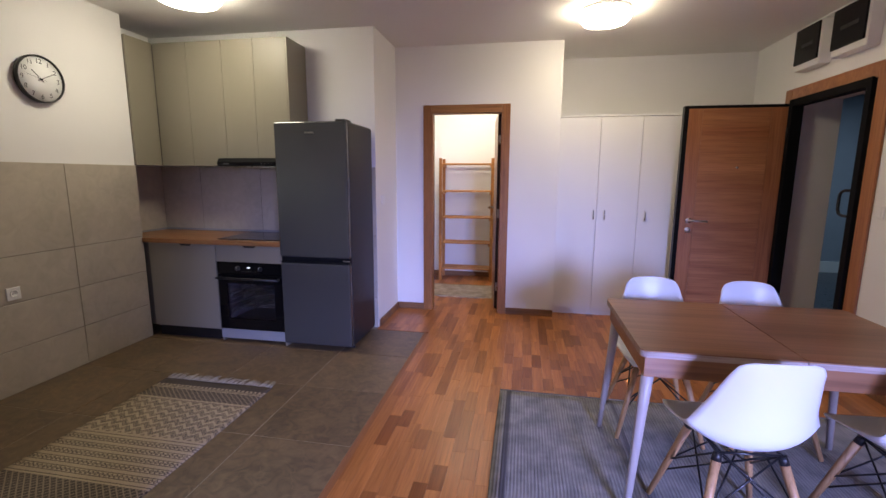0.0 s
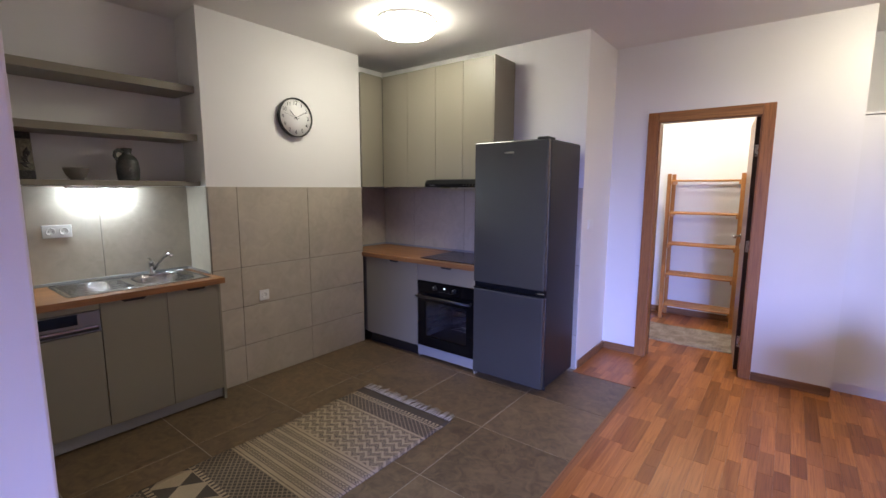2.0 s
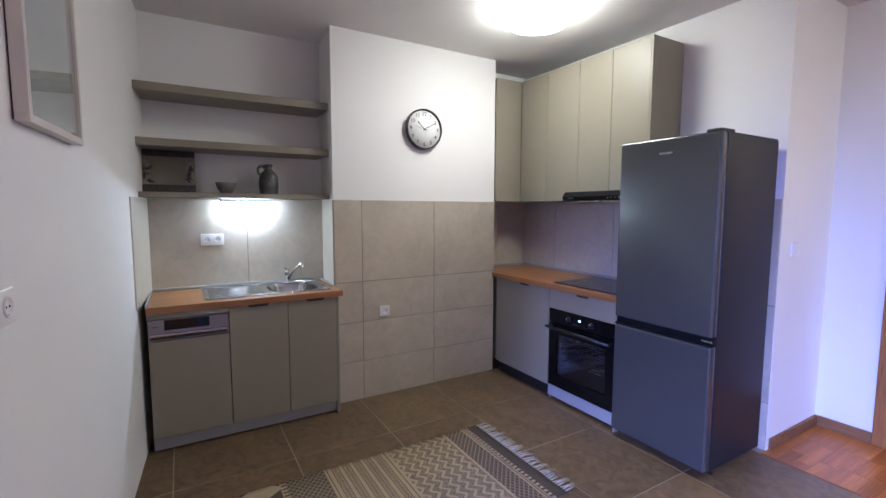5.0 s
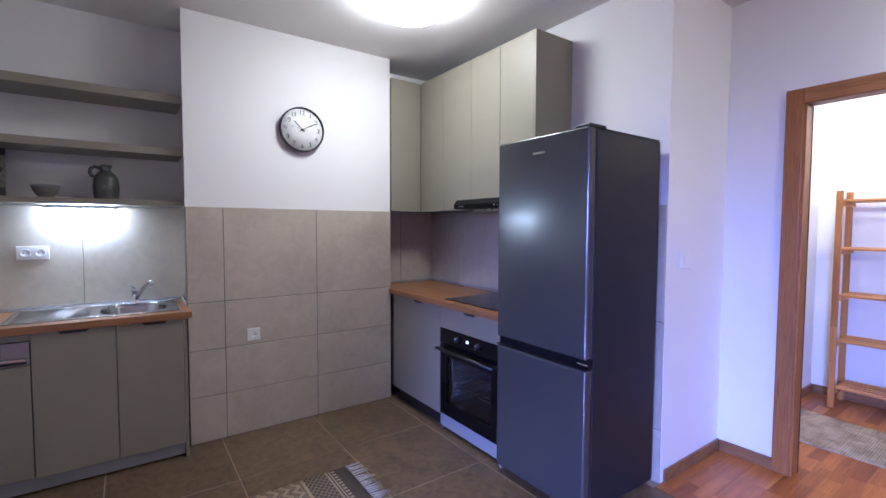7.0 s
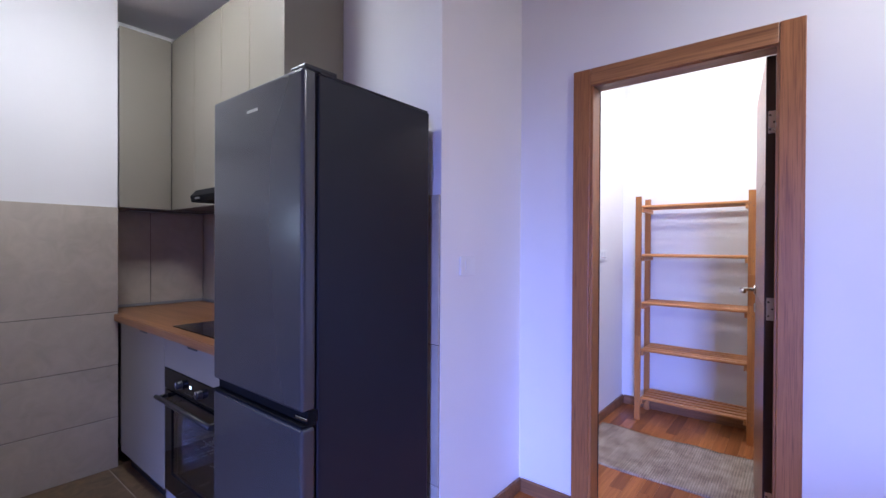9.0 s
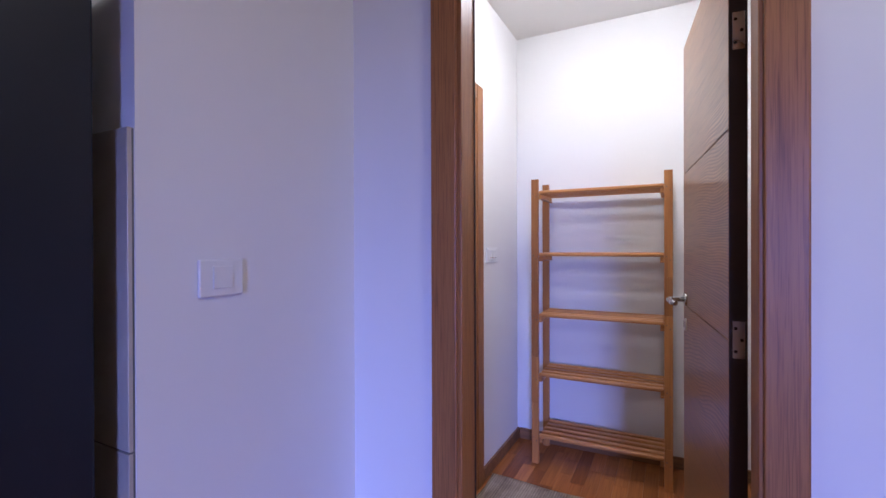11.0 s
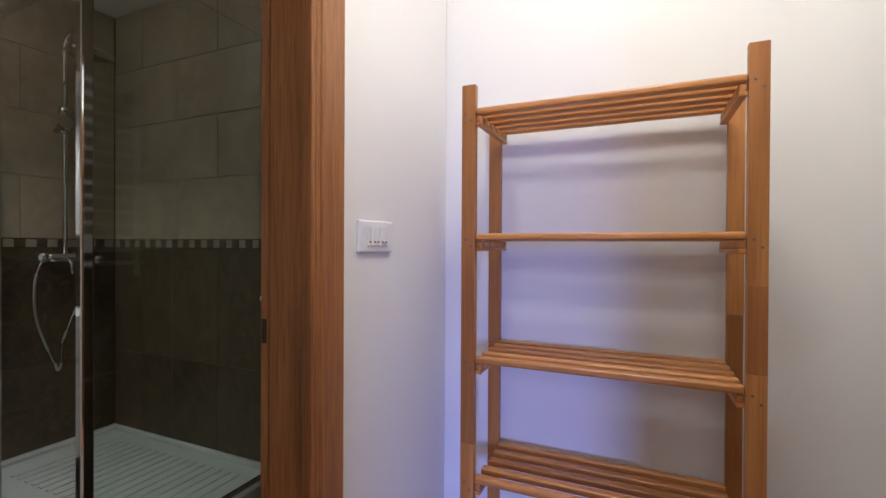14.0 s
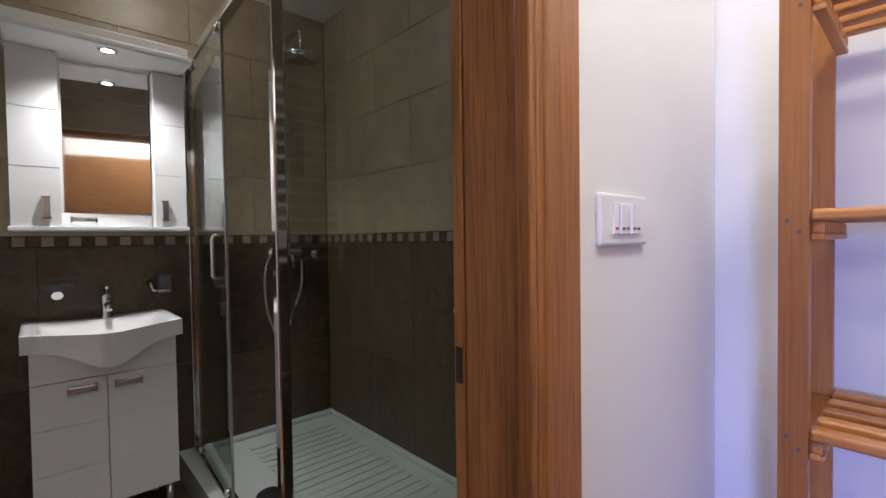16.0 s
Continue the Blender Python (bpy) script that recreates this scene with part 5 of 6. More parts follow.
def kitchen_rug_material():
    m = bpy.data.materials.new("patterned_flatweave")
    n, l, p = nodes_of(m)
    nt = m.node_tree
    tc = nt.nodes.new("ShaderNodeTexCoord")
    sep = nt.nodes.new("ShaderNodeSeparateXYZ")
    l.new(tc.outputs["Object"], sep.inputs[0])
    x, y = sep.outputs[0], sep.outputs[1]
    K = lambda op, a, b=None, c=None: math_node(nt, op, a, b, c)
    cream, dark, brown = (0.40, 0.31, 0.20), (0.050, 0.036, 0.028), (0.12, 0.10, 0.085)
    tri = lambda v, period: K("MULTIPLY", K("ABSOLUTE", K("SUBTRACT", K("FRACT", K("DIVIDE", v, period)), 0.5)), 2.0)
    # zigzag: broad pale chevrons with thin dark ones between
    zz = K("ADD", y, K("MULTIPLY", tri(x, 0.073), 0.036))
    f1 = K("FRACT", K("DIVIDE", zz, 0.056))
    broad = K("LESS_THAN", f1, 0.36)
    thin = K("LESS_THAN", K("FRACT", K("MULTIPLY", f1, 6.25)), 0.45)
    zig = K("MAXIMUM", broad, thin)
    # diamonds
    d1, d2 = K("ADD", K("DIVIDE", x, 0.036), K("DIVIDE", y, 0.030)), K("SUBTRACT", K("DIVIDE", x, 0.036), K("DIVIDE", y, 0.030))
    check = K("MAXIMUM", K("LESS_THAN", K("FRACT", d1), 0.26), K("LESS_THAN", K("FRACT", d2), 0.26))
    check = K("MULTIPLY", check, 0.5)
    # narrow stripes with a row of beads
    f2 = K("FRACT", K("DIVIDE", y, 0.062))
    bead_zone = K("MULTIPLY", K("GREATER_THAN", f2, 0.30), K("LESS_THAN", f2, 0.74))
    bead = K("LESS_THAN", K("ADD", tri(x, 0.027), K("MULTIPLY", K("ABSOLUTE", K("SUBTRACT", f2, 0.52)), 4.0)), 0.95)
    ring = K("GREATER_THAN", K("ADD", tri(x, 0.027), K("MULTIPLY", K("ABSOLUTE", K("SUBTRACT", f2, 0.52)), 4.0)), 0.45)
    lines = K("MAXIMUM", K("MULTIPLY", K("GREATER_THAN", f2, 0.2), K("LESS_THAN", f2, 0.27)), K("MULTIPLY", K("GREATER_THAN", f2, 0.78), K("LESS_THAN", f2, 0.85)))
    dots = K("SUBTRACT", 1.0, K("MAXIMUM", K("MULTIPLY", bead_zone, K("MULTIPLY", bead, ring)), lines))
    # large triangles
    bigt = K("LESS_THAN", tri(x, 0.16), tri(K("SUBTRACT", y, 1.70), 0.22))
    # small dashes
    dash = K("GREATER_THAN", tri(x, 0.03), 0.45)

    def band(y0, y1):
        return K("MULTIPLY", K("GREATER_THAN", y, y0), K("LESS_THAN", y, y1))

    val = 0.06
    for (y0, y1), v in (((2.785, 2.905), check), ((2.39, 2.77), zig), ((2.03, 2.375), dots), ((1.82, 2.02), check), ((1.795, 1.82), dash), ((1.60, 1.79), bigt), ((1.57, 1.60), dash), ((1.36, 1.56), check), ((2.935, 2.955), dash)):
        val = K("ADD", val, K("MULTIPLY", band(y0, y1), v))
    for y0, y1 in ((2.77, 2.785), (2.905, 2.915), (2.375, 2.39), (2.02, 2.03), (2.922, 2.93), (1.79, 1.795)):
        val = K("ADD", val, band(y0, y1))
    val = K("MINIMUM", val, 1.0)
    wv = noise_fac(nt, 260, (1, 1, 1), 2.0)
    worn = noise_fac(nt, 5, (1, 1, 1), 4.0)
    c = mix(nt, val, dark, cream)
    c = mix(nt, 0.35, c, ramp(nt, wv, (0.45, 0.45, 0.45), (1, 1, 1)), "MULTIPLY")
    c = mix(nt, 0.25, c, ramp(nt, worn, (0.6, 0.58, 0.55), (1, 1, 1)), "MULTIPLY")
    l.new(c, p.inputs["Base Color"])
    p.inputs["Roughness"].default_value = 0.95
    bump(nt, wv, p, 0.5, 0.002)
    return m


def ribbed_rug_material(name, dark, lite, axis, pitch, stripe=None):
    m = bpy.data.materials.new(name)
    n, l, p = nodes_of(m)
    nt = m.node_tree
    tc = nt.nodes.new("ShaderNodeTexCoord")
    sep = nt.nodes.new("ShaderNodeSeparateXYZ")
    l.new(tc.outputs["Object"], sep.inputs[0])
    v = sep.outputs["xy".index(axis)]
    st = (1, 0.04, 1) if axis == "x" else (0.04, 1, 1)
    fleck = noise_fac(nt, 170, st, 3.0)
    blotch = noise_fac(nt, 9, (1, 1, 1), 5.0)
    rib = math_node(nt, "SINE", math_node(nt, "MULTIPLY", v, 2 * math.pi / pitch))
    ribn = math_node(nt, "MULTIPLY_ADD", rib, 0.5, 0.5)
    c = ramp(nt, fleck, dark, lite, 0.3, 0.65)
    c = mix(nt, 0.55, c, ramp(nt, blotch, dark, lite, 0.35, 0.62))
    c = mix(nt, 0.5, c, ramp(nt, ribn, (0.45, 0.44, 0.44), (1, 1, 1), 0.0, 0.6), "MULTIPLY")
    if stripe:
        for a, b, col in stripe:
            k = math_node(nt, "MULTIPLY", math_node(nt, "GREATER_THAN", sep.outputs[0], a), math_node(nt, "LESS_THAN", sep.outputs[0], b))
            c = mix(nt, math_node(nt, "MULTIPLY", k, 0.85), c, col)
    l.new(c, p.inputs["Base Color"])
    p.inputs["Roughness"].default_value = 0.97
    bump(nt, math_node(nt, "ADD", ribn, fleck), p, 0.7, 0.003)
    return m


def rug_sheet(x0, x1, y0, y1, nx, ny, z, wav=0.0, edge=0.0, seed=1):
    bm = B()
    r = random.Random(seed)
    ph = [r.uniform(0, 6) for _ in range(6)]
    g = []
    for j in range(ny + 1):
        row = []
        for i in range(nx + 1):
            u, v = i / nx, j / ny
            x, y = x0 + (x1 - x0) * u, y0 + (y1 - y0) * v
            e = edge * (math.sin(7 * u + ph[0]) * 0.6 + math.sin(15 * u + ph[1]) * 0.3)
            y += e * (1 if v > 0.5 else 0.8)
            x += edge * 0.5 * math.sin(9 * v + ph[2])
            zz = z + max(0.0, wav * (math.sin(11 * u + 3 * v + ph[3]) + 0.6 * math.sin(19 * u - 5 * v + ph[4])))
            row.append(bm.verts.new((x, y, zz)))
        g.append(row)
    for j in range(ny):
        for i in range(nx):
            bm.faces.new((g[j][i], g[j][i + 1], g[j + 1][i + 1], g[j + 1][i])).smooth = True
    rim = [g[0][i] for i in range(nx + 1)] + [g[j][nx] for j in range(1, ny + 1)] + [g[ny][i] for i in range(nx - 1, -1, -1)] + [g[j][0] for j in range(ny - 1, 0, -1)]
    low = [bm.verts.new((v.co.x, v.co.y, 0.0008)) for v in rim]
    for k in range(len(rim)):
        j = (k + 1) % len(rim)
        bm.faces.new((rim[k], low[k], low[j], rim[j]))
    return bm


def rugs():
    t = thing("kitchen_rug", (-1.0, 2.2, 0), "cream and dark brown patterned cotton rug with fringes", "rug")
    part("weave", rug_sheet(-1.397, -0.592, 1.25, 3.03, 24, 50, 0.006, 0.0006, 0.003, 3), kitchen_rug_material(), t)
    bm = B()
    r = random.Random(11)
    for i in range(46):
        x = -1.393 + i * 0.0175
        dx, ln = r.uniform(-0.022, 0.022), r.uniform(0.07, 0.105)
        for k in range(3):
            o = (k - 1) * 0.004
            sweep(bm, [(x + o * 0.5, 3.027, 0.0055), (x + dx * 0.4 + o, 3.027 + ln * 0.5, 0.0045), (x + dx + o * 2.2, 3.027 + ln, 0.003)], [0.002, 0.0017, 0.0013], 4)
    part("fringe", bm, surface("fringe_cotton", (0.42, 0.38, 0.33), 0.95, vary=0.2, scale=30), t, "knotted cream cotton fringe")
    t = thing("living_rug", (2.0, 2.2, 0), "grey-beige ribbed woven rug under the table", "rug")
    st = [(0.957, 0.985, (0.045, 0.042, 0.05)), (1.60, 1.62, (0.10, 0.09, 0.09))]
    part("weave", rug_sheet(0.909, 3.12, 1.55, 3.297, 30, 24, 0.006, 0.0005, 0.003, 5), ribbed_rug_material("ribbed_grey_rug", (0.13, 0.125, 0.12), (0.30, 0.285, 0.265), "x", 0.016, st), t)
    part("hem", sweep(B(), [(0.912, 3.293, 0.006), (1.6, 3.291, 0.006), (2.4, 3.294, 0.006), (3.118, 3.293, 0.006)], 0.005, 6), surface("rug_hem", (0.16, 0.15, 0.14), 0.95, vary=0.2), t, "dark rolled hem")
    t = thing("hall_rug", (0.24, 5.84, 0), "worn grey-brown ribbed runner on the hall floor", "rug")
    part("weave", rug_sheet(-0.255, 0.70, 5.54, 6.155, 40, 24, 0.006, 0.0035, 0.014, 8), ribbed_rug_material("ribbed_hall_rug", (0.22, 0.16, 0.12), (0.52, 0.43, 0.34), "x", 0.013), t)


rugs()


# ---------------------------------------------------------------- hall rack
def rack():
    t = thing("storage_rack", (0.26, 6.53, 0), "lacquered pine slatted rack with five shelves", "rack")
    for x in (-0.104, 0.588):
        for y, top in ((6.398, 1.647), (6.652, 1.647)):
            cuts = {(-0.104, 6.398): (0, 0.35, 0.62, top), (0.588, 6.398): (0, 0.22, 0.90, 1.10, top), (-0.104, 6.652): (0, 0.86, top)}.get((x, y), (0, 1.0, top))
            post = part("post", box(B(), x, x + 0.04, y, y + 0.022, cuts[0], cuts[1], 0.003), M_PINE, t)
            for c0, c1 in zip(cuts[1:], cuts[2:]):
                part("jointed_length", box(B(), x, x + 0.04, y, y + 0.022, c0 + 0.0002, c1, 0.0008), M_PINE, post)
            if y < 6.5:
                for z in (0.152, 0.508, 0.853, 1.205, 1.563):
                    for dx, dz in ((0.012, 0.0), (0.028, -0.018)):
                        part("screw", rod(B(), (x + dx, y - 0.0006, z + dz), (x + dx, y + 0.001, z + dz), 0.0032, seg=10), M_GREY, post)
    for z in (0.17, 0.526, 0.871, 1.223, 1.581):
        rails = []
        for xa in (-0.0635, 0.5695):
            bm = box(B(), xa, xa + 0.018, 6.405, 6.668, z - 0.050, z - 0.040, 0.002)
            for k in range(9):
                box(bm, xa, xa + 0.018, 6.407 + k * 0.0295, 6.407 + k * 0.0295 + 0.021, z - 0.0405, z - 0.020, 0.005)
            rails.append(bm)
        sh = part("shelf", rails[0], M_PINE_Y, t)
        part("side_rail", rails[1], M_PINE_Y, sh)
        for k in range(5):
            y = 6.402 + k * 0.0595
            part("slat", box(B(), -0.0635, 0.5875, y, y + 0.029, z - 0.0195, z, 0.006, 3), M_PINE_X, sh)


rack()


# ---------------------------------------------------------------- bathroom
def vanity():
    t = thing("vanity_cabinet", (-2.27, 5.69, 0.18), "white lacquered vanity cabinet with two doors", "cabinet")
    y0, y1, xf = 5.46, 5.912, -2.06
    part("body", box(B(), -2.468, xf - 0.018, y0, y1, 0.18, 0.80), M_WHITE, t)
    part("apron", box(B(), xf - 0.017, xf, y0, y1, 0.681, 0.80, 0.002), M_WHITE, t)
    for a, b in ((y0, 5.6785), (5.6815, y1)):
        d = part("door", grooved(B(), xf - 0.016, xf, a, b, 0.18, 0.678, (0.348, 0.515)), M_WHITE, t)
        c = (a + b) / 2 + (0.035 if a < 5.6 else -0.05)
        bm = box(B(), xf, xf + 0.02, c - 0.045, c - 0.037, 0.628, 0.657, 0.002)
        box(bm, xf, xf + 0.02, c + 0.037, c + 0.045, 0.628, 0.657, 0.002)
        box(bm, xf + 0.014, xf + 0.02, c - 0.045, c + 0.045, 0.631, 0.654, 0.002)
        part("handle", bm, M_SATIN, d, "satin metal bow handle")
    for x in (-2.43, xf - 0.03):
        for y in (y0 + 0.03, y1 - 0.03):
            part("foot", rod(B(), (x, y, 0), (x, y, 0.18), 0.012), M_SATIN, t)
    b = thing("wash_basin", (-2.25, 5.69, 0.80), "white ceramic basin with a wavy front edge", "basin")
    N, K = 33, 15
    bm = B()
    top, under = [], []
    for i in range(N):
        u = i / (N - 1)
        y = 5.438 + u * 0.497
        bul = math.exp(-((u - 0.5) / 0.24) ** 2)
        xfm = -2.045 + 0.075 * bul
        ru, rd = [], []
        for k in range(K):
            v = k / (K - 1)
            x = -2.468 + v * (xfm + 2.468)
            e = max(0.0, 1 - ((u - 0.5) / 0.40) ** 2) ** 0.5
            dip = 0.085 * e * (max(0.0, math.sin(math.pi * min(1, max(0, (v - 0.22) / 0.74)))) ** 0.7)
            lip = 0.012 * abs(2 * u - 1) ** 2
            ru.append(bm.verts.new((x, y, 0.852 + lip - dip)))
            rd.append(bm.verts.new((x, y, 0.80 - 0.075 * bul * (v ** 2))))
        top.append(ru)
        under.append(rd)
    for i in range(N - 1):
        for k in range(K - 1):
            bm.faces.new((top[i][k], top[i + 1][k], top[i + 1][k + 1], top[i][k + 1])).smooth = True
            bm.faces.new((under[i][k], under[i][k + 1], under[i + 1][k + 1], under[i + 1][k])).smooth = True
        for k in (0, K - 1):
            q = (top[i][k], top[i + 1][k], under[i + 1][k], under[i][k])
            bm.faces.new(q if k else q[::-1])
    for i in (0, N - 1):
        for k in range(K - 1):
            bm.faces.new((top[i][k], top[i][k + 1], under[i][k + 1], under[i][k]))
    bmesh.ops.recalc_face_normals(bm, faces=bm.faces[:])
    part("bowl", bm, M_CERAM, b)
    part("overflow", rod(B(), (-2.376, 5.715, 0.823), (-2.36, 5.715, 0.818), 0.008), M_BLACK, b)
    f = thing("basin_tap", (-2.40, 5.715, 0.85), "chrome single-lever basin tap", "tap")
    part("body", lathe(B(), [(0.022, 0), (0.022, 0.006), (0.017, 0.014), (0.018, 0.07), (0.021, 0.085), (0.018, 0.105), (0, 0.108)], (-2.41, 5.715, 0.8505), 24), M_CHROME, f)
    part("spout", sweep(B(), [(-2.40, 5.715, 0.905), (-2.36, 5.715, 0.918), (-2.315, 5.715, 0.905), (-2.31, 5.715, 0.893)], [0.013, 0.012, 0.011, 0.011], 12), M_CHROME, f)
    part("lever", sweep(B(), [(-2.41, 5.715, 0.955), (-2.39, 5.715, 0.985), (-2.365, 5.715, 0.992)], [0.008, 0.007, 0.005], 10), M_CHROME, f)


vanity()


def mirror_cabinet():
    t = thing("mirror_cabinet", (-2.4, 5.72, 1.235), "white mirror cabinet with side doors and a lamp", "cabinet")
    y0, y1, a, b = 5.42, 6.02, 5.57, 5.895
    part("body", box(B(), -2.478, -2.465, y0, y1, 1.24, 1.975), M_WHITE, t)
    for p, q in ((y0, a), (b, y1)):
        part("side_box", box(B(), -2.4645, -2.316, p, q, 1.255, 1.954), M_WHITE, t)
        d = part("door", grooved(B(), -2.3155, -2.30, p + 0.001, q - 0.001, 1.256, 1.952, (1.487, 1.718)), M_WHITE, t)
        c = a - 0.045 if p < 5.5 else b + 0.035
        bm = box(B(), -2.30, -2.278, c - 0.014, c + 0.014, 1.285, 1.293, 0.002)
        box(bm, -2.30, -2.278, c - 0.014, c + 0.014, 1.366, 1.374, 0.002)
        box(bm, -2.284, -2.278, c - 0.011, c + 0.011, 1.285, 1.374, 0.002)
        part("handle", bm, M_SATIN, d, "satin metal bow handle")
    swing = Matrix.Translation((-2.397, a + 0.002, 0)) @ Matrix.Rotation(radians(-5), 4, "Z") @ Matrix.Translation((2.397, -a - 0.002, 0))
    part("mirror", moved(box(B(), -2.40, -2.394, a + 0.002, b - 0.004, 1.315, 1.952), swing), M_MIRROR, t, "silvered mirror pane")
    part("mirror_box", box(B(), -2.4645, -2.401, a + 0.001, b - 0.001, 1.315, 1.954), M_WHITE, t)
    s = part("lower_front", box(B(), -2.4645, -2.388, a + 0.001, b - 0.001, 1.257, 1.312, 0.003), M_WHITE, t)
    bm = box(B(), -2.388, -2.366, a + 0.03, a + 0.038, 1.272, 1.298, 0.002)
    box(bm, -2.388, -2.366, a + 0.112, a + 0.12, 1.272, 1.298, 0.002)
    box(bm, -2.372, -2.366, a + 0.03, a + 0.12, 1.275, 1.295, 0.002)
    part("handle", bm, M_SATIN, s, "satin metal bow handle")
    part("bottom_shelf", box(B(), -2.4645, -2.285, y0 - 0.008, y1 + 0.008, 1.236, 1.2545, 0.004), M_WHITE, t)
    part("canopy", box(B(), -2.4645, -2.105, y0 - 0.004, y1 - 0.006, 1.9555, 1.982, 0.006), M_WHITE, t)
    part("canopy_rim", box(B(), -2.14, -2.118, y0 - 0.002, y1 - 0.02, 1.9825, 2.02, 0.004), M_WHITE, t)
    part("spot_ring", lathe(B(), [(0.022, 0.0), (0.034, 0.0), (0.036, 0.004), (0.034, 0.007), (0.022, 0.003)], (-2.15, 5.721, 1.948), 32), M_CHROME, t)
    part("spot_lens", lathe(B(), [(0, 0.0), (0.023, 0.0), (0.023, 0.004)], (-2.15, 5.721, 1.950), 24), M_SPOT, t, "lit spot lens")


mirror_cabinet()


def bath_holders():
    t = thing("soap_dish", (-2.42, 5.55, 0.97), "frosted glass soap dish on a chrome holder", "soap dish")
    part("holder", sweep(B(), [(-2.472, 5.55, 0.985), (-2.42, 5.55, 0.975), (-2.40, 5.55, 0.965)], [0.016, 0.012, 0.02], 14), M_CHROME, t)
    fr = clear("frosted_glass", (0.85, 0.93, 0.92), 0.35)
    part("dish", lathe(B(), [(0, 0.0), (0.03, 0.002), (0.052, 0.018), (0.055, 0.024), (0.048, 0.02), (0.028, 0.008), (0, 0.006)], (-2.40, 5.55, 0.985), 28), fr, t)
    t = thing("toothbrush_cup", (-2.42, 5.935, 0.95), "frosted glass cup on a chrome wall holder", "cup")
    part("holder", sweep(B(), [(-2.472, 5.89, 0.99), (-2.44, 5.89, 0.985), (-2.425, 5.895, 0.955), (-2.42, 5.935, 0.95)], [0.016, 0.008, 0.006, 0.006], 12), M_CHROME, t)
    part("ring", lathe(B(), [(0.031, 0), (0.035, 0), (0.035, 0.006), (0.031, 0.006)], (-2.42, 5.94, 0.952), 28), M_CHROME, t)
    part("cup", lathe(B(), [(0, 0.0), (0.026, 0.0), (0.031, 0.085), (0.029, 0.085), (0.024, 0.004), (0, 0.004)], (-2.42, 5.94, 0.945), 28), fr, t)


bath_holders()


def shower():
    t = thing("shower_tray", (-1.83, 6.5, 0), "white ribbed shower tray with a dark drain", "shower tray")
    x0, x1, y0, y1 = -2.478, -1.165, 5.99, 6.835
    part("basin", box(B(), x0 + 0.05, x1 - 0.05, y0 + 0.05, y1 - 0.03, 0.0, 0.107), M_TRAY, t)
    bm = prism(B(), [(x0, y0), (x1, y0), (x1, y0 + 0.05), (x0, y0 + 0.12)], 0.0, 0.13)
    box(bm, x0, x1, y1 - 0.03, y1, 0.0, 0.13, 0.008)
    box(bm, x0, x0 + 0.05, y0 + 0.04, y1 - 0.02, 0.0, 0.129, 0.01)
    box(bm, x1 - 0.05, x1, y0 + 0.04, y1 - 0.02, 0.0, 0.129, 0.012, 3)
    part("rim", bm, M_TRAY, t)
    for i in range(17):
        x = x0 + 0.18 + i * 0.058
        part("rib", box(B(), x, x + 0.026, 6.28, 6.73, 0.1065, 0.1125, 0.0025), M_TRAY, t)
    part("drain", lathe(B(), [(0, 0.006), (0.05, 0.005), (0.056, 0.0)], (-1.82, 6.2, 0.107), 32), M_BLACK, t, "dark round drain cover")
    e = thing("shower_enclosure", (-1.8, 6.24, 0.13), "chrome framed glass shower enclosure, door slid open", "shower enclosure")
    px, py, zt = -1.195, 6.012, 2.07
    part("corner_post", box(B(), px - 0.018, px + 0.018, py - 0.018, py + 0.018, 0.13, 2.13, 0.006), M_CHROME, e)
    part("wall_profile", box(B(), px - 0.012, px + 0.012, 6.81, 6.836, 0.13, 2.13, 0.003), M_CHROME, e)
    lean = Matrix.Translation((px, py, 0)) @ Matrix.Rotation(radians(-2.6), 4, "Z") @ Matrix.Translation((-px, -py, 0))
    sk = lambda bm: moved(bm, lean)
    part("wall_profile", sk(box(B(), -2.474, -2.452, py - 0.01, py + 0.03, 0.13, zt, 0.003)), M_CHROME, e)
    for z0, z1 in ((0.13, 0.15), (zt - 0.04, zt)):
        part("rail", sk(box(B(), -2.4515, px - 0.0185, py - 0.012, py + 0.03, z0, z1, 0.004)), M_CHROME, e)
    part("rail", box(B(), px - 0.012, px + 0.012, py + 0.0185, 6.8095, 0.13, 0.148, 0.003), M_CHROME, e)
    part("side_pane", box(B(), px - 0.003, px + 0.003, py + 0.0185, 6.81, 0.1485, 2.125), M_GLASS, e, "clear fixed glass pane").visible_shadow = False
    part("fixed_pane", sk(box(B(), -2.4515, -1.83, py + 0.012, py + 0.018, 0.1505, zt - 0.0405)), M_GLASS, e, "clear fixed glass pane").visible_shadow = False
    d = part("sliding_pane", sk(box(B(), -2.34, -1.78, py - 0.004, py + 0.002, 0.1505, zt - 0.0405)), M_GLASS, e, "clear sliding glass pane")
    d.visible_shadow = False
    part("edge_seal", sk(box(B(), -1.7795, -1.768, py - 0.006, py + 0.004, 0.152, zt - 0.042, 0.002)), M_PLINTH, d)
    part("handle", sk(sweep(B(), [(-1.83, py - 0.004, 1.21), (-1.83, py - 0.035, 1.205), (-1.83, py - 0.04, 1.19), (-1.83, py - 0.04, 1.05), (-1.83, py - 0.035, 1.04), (-1.83, py - 0.004, 1.035)], 0.008, 10)), M_CHROME, d)
    for x in (-2.3, -1.82):
        for z in (0.18, zt - 0.06):
            part("roller", sk(lathe(B(), [(0, 0.014), (0.014, 0.014), (0.016, 0.01), (0.016, 0.0)], seg=18, m=facing((x, py - 0.005, z), (0, -1, 0)))), M_CHROME, d)
    place = Matrix.Translation((0, -0.045, -0.03))
    s = thing("shower_set", (-2.42, 6.6, 1.13), "chrome shower column with rain head and hand shower", "shower")
